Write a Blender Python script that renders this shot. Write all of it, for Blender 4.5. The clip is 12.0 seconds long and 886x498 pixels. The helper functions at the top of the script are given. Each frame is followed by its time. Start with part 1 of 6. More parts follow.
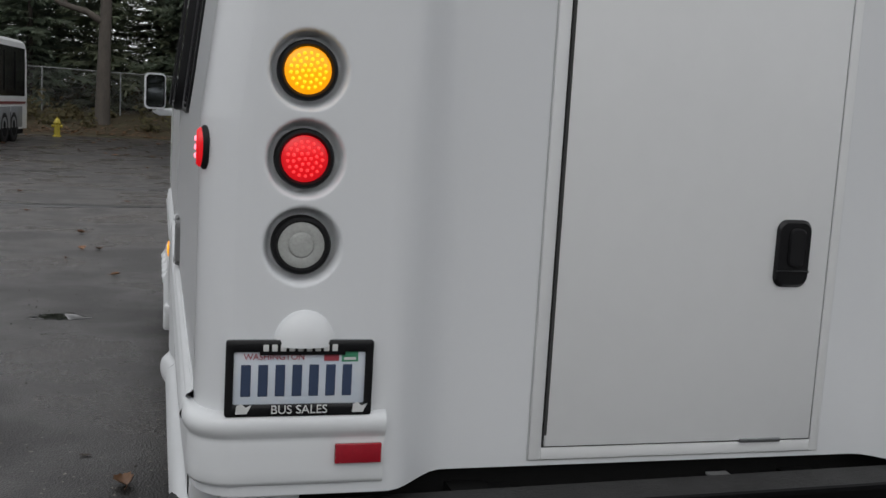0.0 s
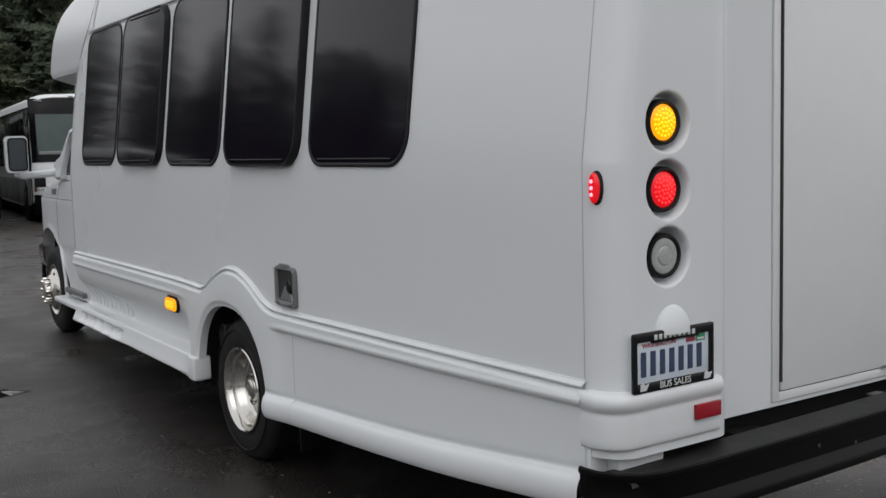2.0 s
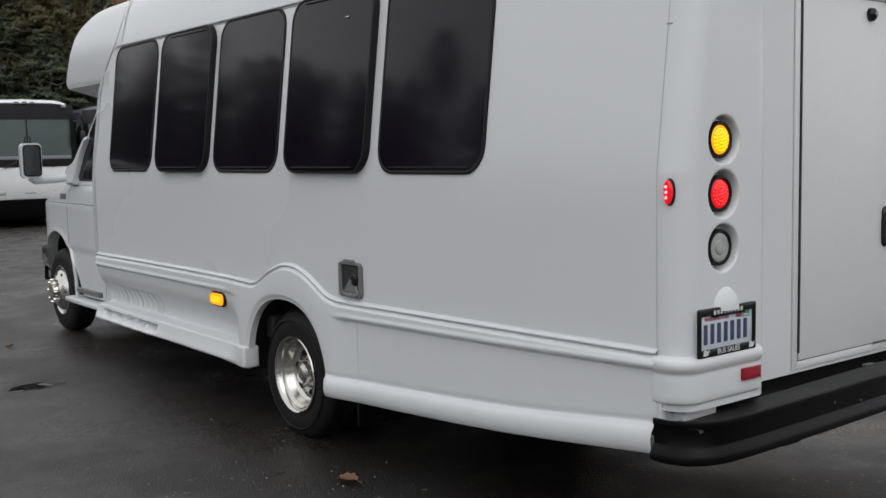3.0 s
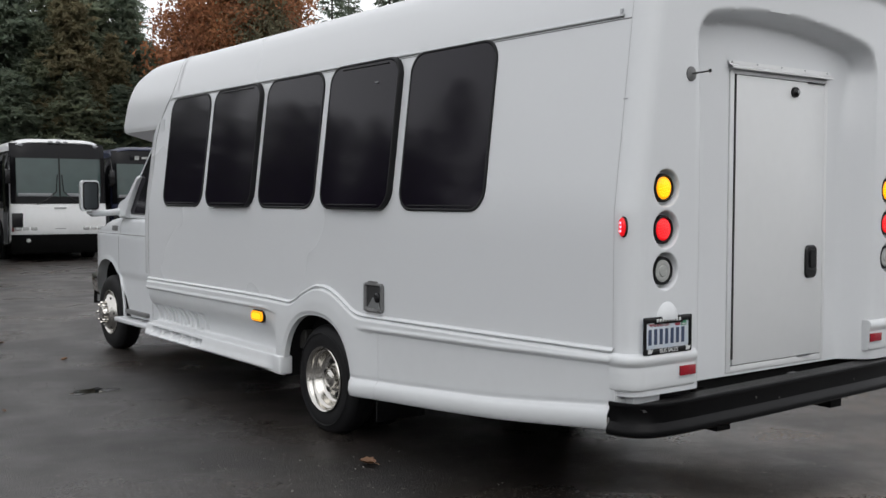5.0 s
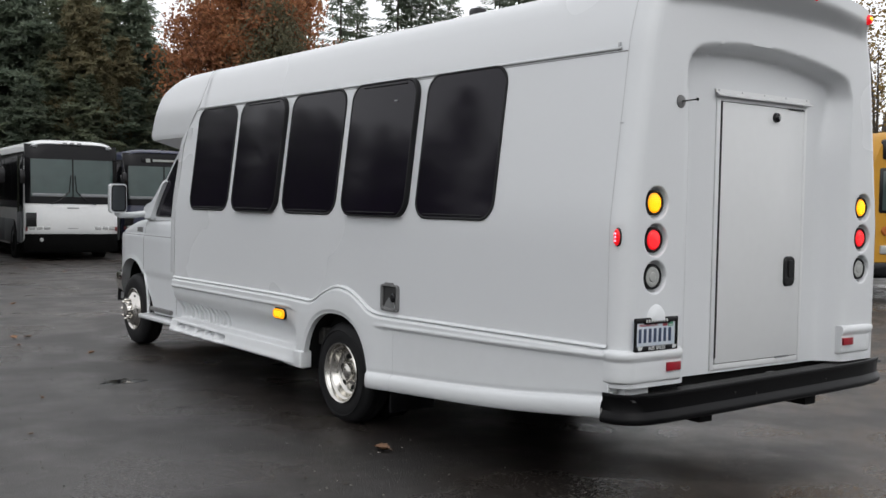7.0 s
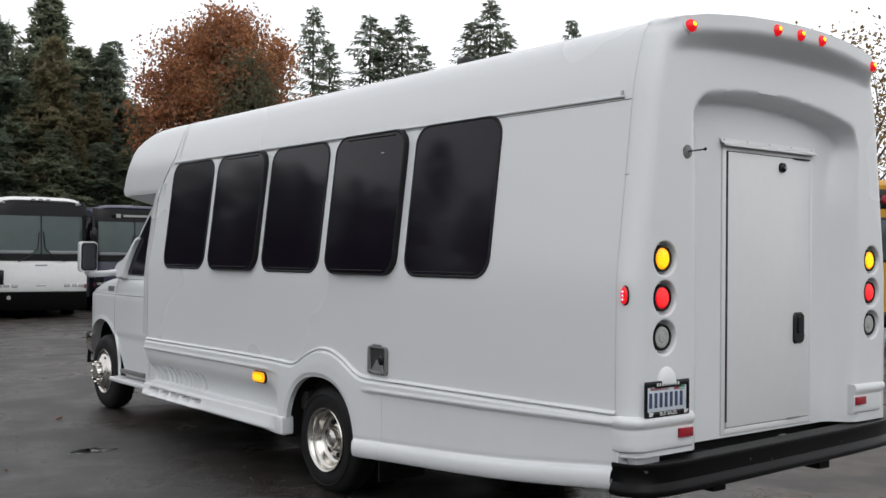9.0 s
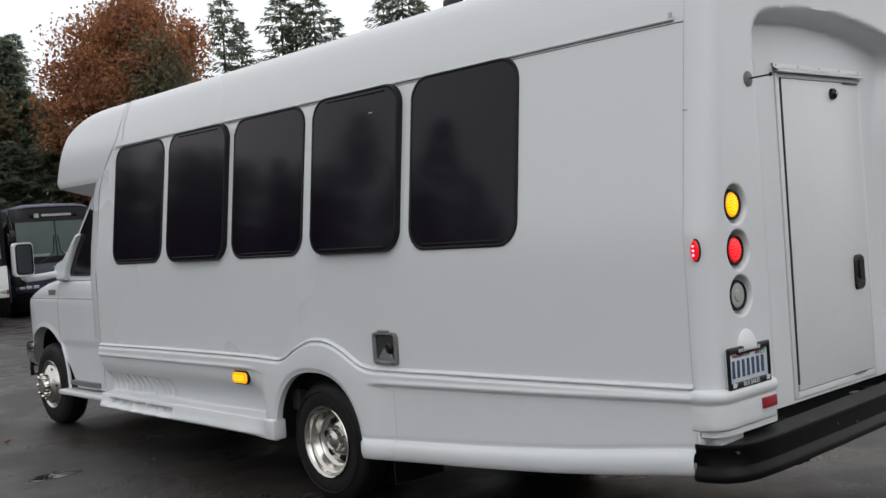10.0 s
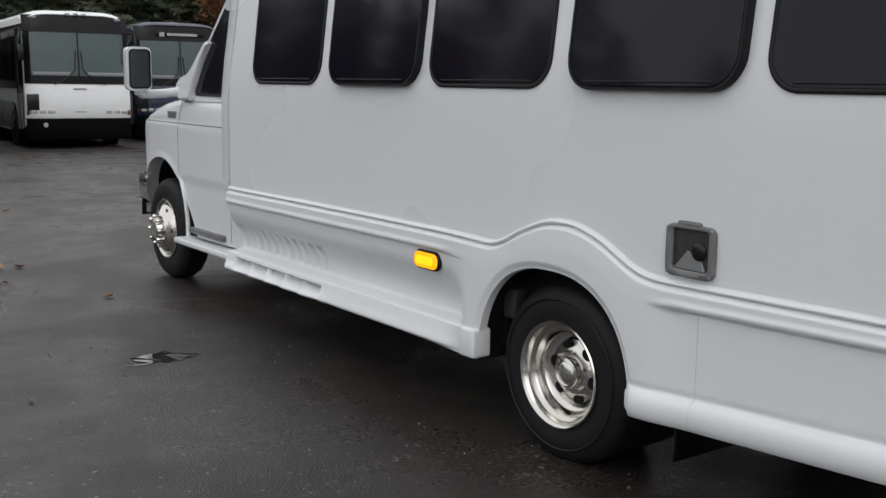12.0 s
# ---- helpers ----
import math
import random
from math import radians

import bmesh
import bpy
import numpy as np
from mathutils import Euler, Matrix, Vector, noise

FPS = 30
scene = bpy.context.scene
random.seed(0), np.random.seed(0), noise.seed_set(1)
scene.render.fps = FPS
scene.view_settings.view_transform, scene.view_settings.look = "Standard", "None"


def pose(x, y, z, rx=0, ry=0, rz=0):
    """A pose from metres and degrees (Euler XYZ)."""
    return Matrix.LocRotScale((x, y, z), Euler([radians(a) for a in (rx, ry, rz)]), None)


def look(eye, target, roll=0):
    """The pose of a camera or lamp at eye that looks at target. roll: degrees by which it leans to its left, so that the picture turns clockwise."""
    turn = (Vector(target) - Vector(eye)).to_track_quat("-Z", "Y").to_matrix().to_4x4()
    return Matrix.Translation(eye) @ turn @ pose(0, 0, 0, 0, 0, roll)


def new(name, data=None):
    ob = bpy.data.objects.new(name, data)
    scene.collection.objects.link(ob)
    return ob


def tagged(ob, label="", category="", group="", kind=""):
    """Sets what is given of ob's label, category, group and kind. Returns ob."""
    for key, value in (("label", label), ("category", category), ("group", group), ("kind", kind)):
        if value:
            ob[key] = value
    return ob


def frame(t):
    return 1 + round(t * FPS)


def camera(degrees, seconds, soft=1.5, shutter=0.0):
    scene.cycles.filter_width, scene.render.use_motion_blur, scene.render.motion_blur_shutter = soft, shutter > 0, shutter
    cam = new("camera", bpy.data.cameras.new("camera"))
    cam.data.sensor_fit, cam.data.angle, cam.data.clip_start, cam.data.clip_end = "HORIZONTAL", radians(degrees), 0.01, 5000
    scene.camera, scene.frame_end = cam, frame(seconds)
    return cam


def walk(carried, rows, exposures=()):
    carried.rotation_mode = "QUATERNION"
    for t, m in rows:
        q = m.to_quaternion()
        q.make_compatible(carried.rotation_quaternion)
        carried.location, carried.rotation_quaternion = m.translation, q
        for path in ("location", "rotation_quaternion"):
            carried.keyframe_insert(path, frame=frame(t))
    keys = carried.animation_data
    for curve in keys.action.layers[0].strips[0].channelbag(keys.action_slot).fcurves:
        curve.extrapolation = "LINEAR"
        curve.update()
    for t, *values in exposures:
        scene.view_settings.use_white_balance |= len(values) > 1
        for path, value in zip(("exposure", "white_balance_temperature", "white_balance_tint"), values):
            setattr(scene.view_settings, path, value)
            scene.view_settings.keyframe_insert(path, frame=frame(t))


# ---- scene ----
cam = camera(46.4, 12.0)
EXPOSURES = [(0.0, -0.50), (1.0, -0.52), (1.5, -0.44), (3.0, -0.27), (5.0, -0.13), (7.0, -0.10), (9.0, -0.13), (9.5, -0.28), (10.5, -0.27), (11.5, -0.16), (12.0, -0.06)]
PATH = [
    (0, (-1.304, -2.209, 1.507), (-0.772, -0.299, 1.245), 3.3),
    (0.5, (-1.78, -2.242, 1.547), (-0.976, -0.423, 1.343), 2.7),
    (1, (-2.228, -2.129, 1.559), (-1.33, -0.361, 1.303), -1.3),
    (1.5, (-2.737, -2.158, 1.575), (-1.774, -0.42, 1.353), 1.0),
    (2, (-3.106, -2.067, 1.535), (-2.012, -0.405, 1.333), -1.6),
    (2.5, (-3.57, -2.059, 1.532), (-2.402, -0.446, 1.349), 0.3),
    (3, (-3.94, -2.251, 1.561), (-2.728, -0.671, 1.371), -1.2),
    (3.2, (-4.033, -2.355, 1.553), (-2.792, -0.796, 1.384), -1.4),
    (4.8, (-4.571, -3.035, 1.52), (-3.349, -1.459, 1.365), -1.1),
    (5, (-4.577, -3.121, 1.532), (-3.379, -1.522, 1.433), 0.1),
    (5.5, (-4.7, -3.292, 1.559), (-3.539, -1.665, 1.5), 0.2),
    (6, (-4.891, -3.45, 1.542), (-3.736, -1.819, 1.474), -0.8),
    (6.5, (-4.944, -3.514, 1.544), (-3.777, -1.891, 1.46), 1.2),
    (7, (-4.955, -3.533, 1.552), (-3.761, -1.931, 1.465), 1.1),
    (7.2, (-4.954, -3.537, 1.539), (-3.751, -1.941, 1.453), 1.1),
    (8.8, (-4.881, -3.317, 1.608), (-3.652, -1.74, 1.576), 0.6),
    (9, (-4.85, -3.206, 1.58), (-3.613, -1.634, 1.594), 0.5),
    (9.5, (-4.775, -2.778, 1.565), (-3.492, -1.243, 1.569), -1.2),
    (10, (-4.733, -2.32, 1.574), (-3.385, -0.844, 1.53), -4.1),
    (10.5, (-4.569, -1.834, 1.578), (-3.168, -0.41, 1.485), -2.1),
    (11, (-4.38, -1.301, 1.575), (-2.957, 0.098, 1.443), -1.7),
    (11.5, (-4.182, -0.688, 1.534), (-2.955, 0.883, 1.379), 0.7),
    (12, (-3.877, -0.204, 1.471), (-2.712, 1.392, 1.156), 0.8),
]
walk(cam, [(t, look(eye, target, roll)) for t, eye, target, roll in PATH], exposures=EXPOSURES)

XC = -0.085          # the bus's middle line
HALF = 1.135         # half width of its body below the windows


# ---- light ----
world = bpy.data.worlds.new("overcast_sky")
scene.world = world
world.use_nodes = True
wn = world.node_tree
wn.nodes.clear()
sky = wn.nodes.new("ShaderNodeTexSky")
sky.sky_type = "NISHITA"
sky.sun_disc = False
sky.sun_elevation, sky.sun_rotation = radians(44), radians(205)
sky.air_density, sky.dust_density, sky.ozone_density = 1.0, 4.0, 1.0
grey = wn.nodes.new("ShaderNodeHueSaturation")
grey.inputs["Saturation"].default_value = 0.10
mixw = wn.nodes.new("ShaderNodeMixRGB")
mixw.inputs[0].default_value = 0.72
mixw.inputs[2].default_value = (11.55, 11.7, 12.15, 1)
back = wn.nodes.new("ShaderNodeBackground")
back.inputs["Strength"].default_value = 0.132
wout = wn.nodes.new("ShaderNodeOutputWorld")
wn.links.new(sky.outputs[0], grey.inputs["Color"])
wn.links.new(grey.outputs[0], mixw.inputs[1])
wn.links.new(mixw.outputs[0], back.inputs["Color"])
wn.links.new(back.outputs[0], wout.inputs["Surface"])
sun_data = bpy.data.lights.new("sun", "SUN")
sun_data.energy, sun_data.angle, sun_data.color = 0.20, radians(50), (1.0, 0.98, 0.95)
sun = new("sun", sun_data)
sun.matrix_world = look((-17, -33, 38), (0, 3, 0))


# ---- materials ----
def material(name, base, rough=0.5, metal=0.0, vary=0.12, scale=3.0, fine=60.0, bump=0.0, bump_scale=200.0, coat=0.0, glow=None, power=0.0,
             second=None, island=0.0, wear=0.12, stretch=(1, 1, 1), piece=0.0, spec=0.5):
    """Colour varied at two scales, roughness varied, fine relief."""
    m = bpy.data.materials.new(name)
    m.use_nodes = True
    t = m.node_tree
    p = t.nodes["Principled BSDF"]
    co = t.nodes.new("ShaderNodeTexCoord")
    mp = t.nodes.new("ShaderNodeMapping")
    mp.inputs["Scale"].default_value = stretch
    t.links.new(co.outputs["Object"], mp.inputs[0])
    def noise_of(s, d=4.0):
        n = t.nodes.new("ShaderNodeTexNoise")
        n.inputs["Scale"].default_value = s
        n.inputs["Detail"].default_value = d
        t.links.new(mp.outputs[0], n.inputs["Vector"])
        return n
    n1, n2 = noise_of(scale), noise_of(fine, 2.0)
    add = t.nodes.new("ShaderNodeMath")
    add.operation = "ADD"
    t.links.new(n1.outputs["Fac"], add.inputs[0])
    t.links.new(n2.outputs["Fac"], add.inputs[1])
    half = t.nodes.new("ShaderNodeMapRange")
    half.inputs["From Min"].default_value, half.inputs["From Max"].default_value = 0.5, 1.5
    t.links.new(add.outputs[0], half.inputs["Value"])
    mix = t.nodes.new("ShaderNodeMixRGB")
    other = second or tuple(c * (1 - vary) for c in base)
    mix.inputs[1].default_value = (*base, 1)
    mix.inputs[2].default_value = (*other, 1)
    t.links.new(half.outputs[0], mix.inputs[0])
    colour = mix.outputs[0]
    if island or piece:
        hs = t.nodes.new("ShaderNodeHueSaturation")
        src = t.nodes.new("ShaderNodeNewGeometry") if island else t.nodes.new("ShaderNodeObjectInfo")
        rng = t.nodes.new("ShaderNodeMapRange")
        k = island or piece
        rng.inputs["To Min"].default_value, rng.inputs["To Max"].default_value = 1 - k, 1 + k
        t.links.new(src.outputs["Random Per Island" if island else "Random"], rng.inputs["Value"])
        t.links.new(rng.outputs[0], hs.inputs["Value"])
        t.links.new(colour, hs.inputs["Color"])
        colour = hs.outputs[0]
    t.links.new(colour, p.inputs["Base Color"])
    rr = t.nodes.new("ShaderNodeMapRange")
    rr.inputs["To Min"].default_value, rr.inputs["To Max"].default_value = max(0.01, rough * (1 - wear)), min(1, rough * (1 + wear))
    t.links.new(n1.outputs["Fac"], rr.inputs["Value"])
    t.links.new(rr.outputs[0], p.inputs["Roughness"])
    p.inputs["Metallic"].default_value = metal
    p.inputs["Specular IOR Level"].default_value = spec
    p.inputs["Coat Weight"].default_value = coat
    p.inputs["Coat Roughness"].default_value = 0.34
    if bump:
        b = t.nodes.new("ShaderNodeBump")
        b.inputs["Strength"].default_value = bump
        b.inputs["Distance"].default_value = 0.004
        n3 = noise_of(bump_scale, 3.0)
        t.links.new(n3.outputs["Fac"], b.inputs["Height"])
        t.links.new(b.outputs[0], p.inputs["Normal"])
    if glow:
        p.inputs["Emission Color"].default_value = (*glow, 1)
        p.inputs["Emission Strength"].default_value = power
    return m


def foliage(m, share=0.6):
    """Lets part of the light through thin leaves."""
    t = m.node_tree
    p = t.nodes["Principled BSDF"]
    out = t.nodes["Material Output"]
    tl = t.nodes.new("ShaderNodeBsdfTranslucent")
    t.links.new(p.inputs["Base Color"].links[0].from_socket, tl.inputs["Color"])
    mx_ = t.nodes.new("ShaderNodeMixShader")
    mx_.inputs[0].default_value = share
    t.links.new(p.outputs[0], mx_.inputs[1])
    t.links.new(tl.outputs[0], mx_.inputs[2])
    t.links.new(mx_.outputs[0], out.inputs["Surface"])
    return m


def asphalt_material():
    """Old wet asphalt: dark binder, pale aggregate, damp and puddled patches."""
    m = bpy.data.materials.new("wet_asphalt")
    m.use_nodes = True
    t = m.node_tree
    p = t.nodes["Principled BSDF"]
    co = t.nodes.new("ShaderNodeTexCoord")
    def tex(kind, s, d=5.0):
        n = t.nodes.new(kind)
        n.inputs["Scale"].default_value = s
        if kind == "ShaderNodeTexNoise":
            n.inputs["Detail"].default_value = d
        t.links.new(co.outputs["Object"], n.inputs["Vector"])
        return n
    def ramp(a, b, c0, c1, src):
        r = t.nodes.new("ShaderNodeMapRange")
        r.interpolation_type = "SMOOTHSTEP"
        r.inputs["From Min"].default_value, r.inputs["From Max"].default_value = a, b
        r.inputs["To Min"].default_value, r.inputs["To Max"].default_value = c0, c1
        t.links.new(src, r.inputs["Value"])
        return r.outputs[0]
    big, mid, grit, stone = tex("ShaderNodeTexNoise", 0.16), tex("ShaderNodeTexNoise", 0.9, 7), tex("ShaderNodeTexNoise", 48, 6), tex("ShaderNodeTexVoronoi", 110)
    grit.inputs["Roughness"].default_value = 0.72
    speck = tex("ShaderNodeTexVoronoi", 31)
    speck.inputs["Randomness"].default_value = 1.0
    wob = t.nodes.new("ShaderNodeMixRGB")
    wob.blend_type = "ADD"
    wob.inputs[0].default_value = 0.05
    t.links.new(co.outputs["Object"], wob.inputs[1])
    wobn = tex("ShaderNodeTexNoise", 26, 3)
    t.links.new(wobn.outputs["Color"], wob.inputs[2])
    t.links.new(wob.outputs[0], speck.inputs["Vector"])
    base = t.nodes.new("ShaderNodeMixRGB")
    base.inputs[1].default_value, base.inputs[2].default_value = (0.0085, 0.0072, 0.0065, 1), (0.0225, 0.0190, 0.0170, 1)
    t.links.new(ramp(0.35, 0.65, 0, 1, mid.outputs["Fac"]), base.inputs[0])
    worn = t.nodes.new("ShaderNodeMixRGB")
    worn.blend_type = "MULTIPLY"
    worn.inputs[0].default_value = 1.0
    t.links.new(base.outputs[0], worn.inputs[1])
    t.links.new(ramp(0.3, 0.7, 0.75, 1.2, big.outputs["Fac"]), worn.inputs[2])
    grain = t.nodes.new("ShaderNodeMixRGB")
    grain.blend_type = "MULTIPLY"
    grain.inputs[0].default_value = 1.0
    # paler towards the parked coaches, the sky's grazing sheen painted into the colour
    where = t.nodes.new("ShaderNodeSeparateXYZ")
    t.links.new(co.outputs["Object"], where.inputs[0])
    far_sheen = t.nodes.new("ShaderNodeMixRGB")
    far_sheen.blend_type = "MULTIPLY"
    far_sheen.inputs[0].default_value = 1.0
    t.links.new(worn.outputs[0], far_sheen.inputs[1])
    t.links.new(ramp(1.0, 13.0, 1.0, 2.1, where.outputs["Y"]), far_sheen.inputs[2])
    t.links.new(far_sheen.outputs[0], grain.inputs[1])
    t.links.new(ramp(0.32, 0.68, 0.15, 2.5, grit.outputs["Fac"]), grain.inputs[2])
    chips = t.nodes.new("ShaderNodeMixRGB")
    chips.inputs[2].default_value = (0.25, 0.23, 0.20, 1)
    t.links.new(grain.outputs[0], chips.inputs[1])
    pick = t.nodes.new("ShaderNodeSeparateColor")
    t.links.new(speck.outputs["Color"], pick.inputs[0])
    both = t.nodes.new("ShaderNodeMath")
    both.operation = "MULTIPLY"
    t.links.new(ramp(0.10, 0.30, 1.0, 0.0, speck.outputs["Distance"]), both.inputs[0])
    t.links.new(ramp(0.62, 1.0, 0.0, 0.9, pick.outputs[0]), both.inputs[1])
    t.links.new(both.outputs[0], chips.inputs[0])
    t.links.new(chips.outputs[0], p.inputs["Base Color"])
    wet = ramp(0.36, 0.62, 0.42, 0.14, mid.outputs["Fac"])
    damp = t.nodes.new("ShaderNodeMath")
    damp.operation = "MULTIPLY_ADD"
    damp.inputs[1].default_value = 0.22
    t.links.new(grit.outputs["Fac"], damp.inputs[0])
    t.links.new(wet, damp.inputs[2])
    t.links.new(damp.outputs[0], p.inputs["Roughness"])
    p.inputs["Specular IOR Level"].default_value = 0.54
    b1 = t.nodes.new("ShaderNodeBump")
    b1.inputs["Strength"].default_value, b1.inputs["Distance"].default_value = 0.55, 0.004
    t.links.new(stone.outputs["Distance"], b1.inputs["Height"])
    b2 = t.nodes.new("ShaderNodeBump")
    b2.inputs["Strength"].default_value, b2.inputs["Distance"].default_value = 0.22, 0.02
    t.links.new(mid.outputs["Fac"], b2.inputs["Height"])
    t.links.new(b1.outputs[0], b2.inputs["Normal"])
    t.links.new(b2.outputs[0], p.inputs["Normal"])
    return m


WHITE = material("white_gelcoat", (0.665, 0.680, 0.692), 0.27, vary=0.012, scale=0.3, fine=40, coat=0.25)
WHITE2 = material("white_moulding", (0.675, 0.692, 0.702), 0.36, second=(0.645, 0.66, 0.668), scale=1.6, fine=12)
CABWHITE = material("white_cab_paint", (0.67, 0.69, 0.705), 0.22, vary=0.04, scale=2, fine=20, coat=0.4)
DOORWHITE = material("white_door_paint", (0.685, 0.695, 0.695), 0.34, vary=0.04, scale=2.2, fine=18)
SEAM = material("dark_sealant", (0.05, 0.05, 0.05), 0.7, spec=0.2)
GREYSEAL = material("grey_sealant", (0.45, 0.46, 0.46), 0.6)
TINT = material("tinted_window_glass", (0.0085, 0.0064, 0.0120), 0.07, vary=0.3, scale=1.5, fine=5, wear=0.4, spec=0.20)
RUBBER = material("black_window_rubber", (0.010, 0.010, 0.011), 0.45, vary=0.3, spec=0.2)
BLACK = material("black_plastic", (0.007, 0.007, 0.008), 0.24, vary=0.3, bump=0.1, bump_scale=300, spec=0.35)
TREAD = material("bumper_tread_grip", (0.032, 0.031, 0.031), 0.55, second=(0.012, 0.012, 0.012), scale=9, fine=90, bump=0.5, bump_scale=160, spec=0.3)
BUMPERBLACK = material("black_painted_bumper", (0.0035, 0.0035, 0.004), 0.34, vary=0.4, scale=5, bump=0.08, bump_scale=120, spec=0.14)
UNDER = material("underbody_black", (0.012, 0.012, 0.012), 0.8, spec=0.1)
TYRE = material("tyre_rubber", (0.010, 0.010, 0.011), 0.6, vary=0.35, scale=7, fine=50, bump=0.15, bump_scale=90, spec=0.25)
CHROME = material("polished_steel", (0.62, 0.60, 0.56), 0.13, metal=1.0, vary=0.12, scale=9, fine=60)
STEEL = material("brushed_steel", (0.42, 0.43, 0.44), 0.35, metal=1.0, vary=0.2)
HUBDARK = material("dark_axle_metal", (0.05, 0.048, 0.045), 0.6, metal=0.5)
# glass darkened to stand in for the dark trees it would reflect
MIRROR = material("mirror_glass", (0.10, 0.11, 0.115), 0.03, metal=1.0, vary=0.02)
AMBER_ON = material("amber_lens_lit", (0.55, 0.24, 0.01), 0.25, glow=(1.0, 0.36, 0.0), power=1.25, vary=0.2, fine=120)
AMBER_LED = material("amber_led_lit", (0.8, 0.5, 0.02), 0.3, glow=(1.0, 0.56, 0.0), power=1.9)
MARKER_LED = material("orange_led_lit", (0.8, 0.4, 0.02), 0.3, glow=(1.0, 0.43, 0.0), power=1.5)
RED_ON = material("red_lens_lit", (0.45, 0.008, 0.01), 0.22, glow=(1.0, 0.008, 0.018), power=0.62, vary=0.2, fine=120)
RED_LED = material("red_led_lit", (0.8, 0.08, 0.05), 0.3, glow=(1.0, 0.022, 0.035), power=1.6)
PINK_LED = material("side_led_lit", (0.9, 0.3, 0.35), 0.3, glow=(1.0, 0.22, 0.32), power=2.6)
CLEAR_LENS = material("clear_reversing_lens", (0.42, 0.43, 0.41), 0.18, vary=0.25, scale=40, fine=160)
REFLECT = material("red_reflector", (0.34, 0.010, 0.022), 0.2, vary=0.25, scale=60, fine=300)
PLATE = material("plate_white_blue", (0.66, 0.68, 0.70), 0.4, second=(0.50, 0.58, 0.68), scale=6, fine=18)
PLATE_INK = material("plate_navy_ink", (0.035, 0.055, 0.11), 0.45)
PLATE_RED = material("plate_red_ink", (0.33, 0.05, 0.07), 0.45)
PLATE_GREEN = material("plate_green_sticker", (0.05, 0.26, 0.14), 0.45)
PALE = material("pale_lettering", (0.62, 0.63, 0.62), 0.5)
GREYBOX = material("grey_cast_box", (0.17, 0.17, 0.17), 0.5, vary=0.3, scale=20, bump=0.2)
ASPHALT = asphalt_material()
WATER = material("puddle_water", (0.012, 0.012, 0.012), 0.03, vary=0.2, scale=2)
SOIL = material("leaf_littered_soil", (0.060, 0.034, 0.018), 0.9, second=(0.035, 0.040, 0.015), scale=0.9, fine=9, bump=0.6, bump_scale=7)
LEAF_RED = material("fallen_leaf", (0.22, 0.10, 0.048), 0.6, second=(0.14, 0.075, 0.03), scale=30, piece=0.35)
NOSEBLACK = material("coach_black_bumper", (0.005, 0.005, 0.005), 0.8, vary=0.4, spec=0.03)
BARK = material("bark", (0.10, 0.085, 0.070), 0.9, second=(0.05, 0.045, 0.04), scale=4, fine=25, bump=0.9, bump_scale=14, stretch=(1, 1, 0.25))
# needle colours lifted above their own to stand in for haze
FIR = foliage(material("hazed_fir_needles", (0.235, 0.285, 0.205), 0.75, second=(0.255, 0.265, 0.175), scale=0.5, fine=2, island=0.16, spec=0.2))
FIR2 = foliage(material("hazed_dark_fir_needles", (0.200, 0.255, 0.198), 0.75, second=(0.220, 0.245, 0.175), scale=0.5, fine=2, island=0.18, spec=0.2))
MAPLE = foliage(material("rust_maple_leaves", (0.48, 0.23, 0.10), 0.65, second=(0.28, 0.13, 0.085), scale=0.45, fine=2.5, island=0.4, spec=0.2))
DARKLEAF = foliage(material("dark_green_leaves", (0.165, 0.185, 0.120), 0.65, second=(0.210, 0.170, 0.105), scale=0.5, fine=2, island=0.2, spec=0.2))
# spray colour lifted for haze as well
OLIVE = foliage(material("hazed_olive_sprays", (0.225, 0.225, 0.140), 0.7, second=(0.265, 0.215, 0.130), scale=0.6, fine=1.5, island=0.14, spec=0.2))
YELLOWLEAF = foliage(material("ochre_leaves", (0.30, 0.20, 0.075), 0.65, second=(0.20, 0.14, 0.05), scale=0.5, fine=3, island=0.4, spec=0.2))
SHRUB = foliage(material("undergrowth_leaves", (0.115, 0.125, 0.070), 0.75, second=(0.145, 0.110, 0.060), scale=0.3, fine=2, island=0.4, spec=0.2))
COACHWHITE = material("coach_white_paint", (0.72, 0.73, 0.73), 0.3, vary=0.08, scale=1, fine=10, coat=0.2)
COACHBLUE = material("coach_navy_paint", (0.015, 0.020, 0.055), 0.28, coat=0.3, vary=0.3)
COACHGREY = material("coach_grey_panel", (0.22, 0.23, 0.24), 0.4)
STRIPE_RED = material("dark_red_stripe", (0.16, 0.03, 0.03), 0.4)
STRIPE_GOLD = material("dull_gold_stripe", (0.20, 0.12, 0.03), 0.4)
COACHGLASS = material("coach_windscreen_glass", (0.052, 0.080, 0.076), 0.12, vary=0.25, scale=0.9, fine=3)
COACHDARK = material("coach_dark_glass", (0.006, 0.006, 0.007), 0.16, spec=0.18)
LAMPGLASS = material("headlamp_glass", (0.45, 0.46, 0.45), 0.15, metal=0.3)
SCHOOLYELLOW = material("school_bus_yellow", (0.55, 0.27, 0.02), 0.35, vary=0.12)
HYDRANT = material("hydrant_yellow", (0.50, 0.40, 0.04), 0.5, vary=0.3, scale=12)
GALV = material("galvanised_steel", (0.30, 0.31, 0.31), 0.5, metal=0.7)


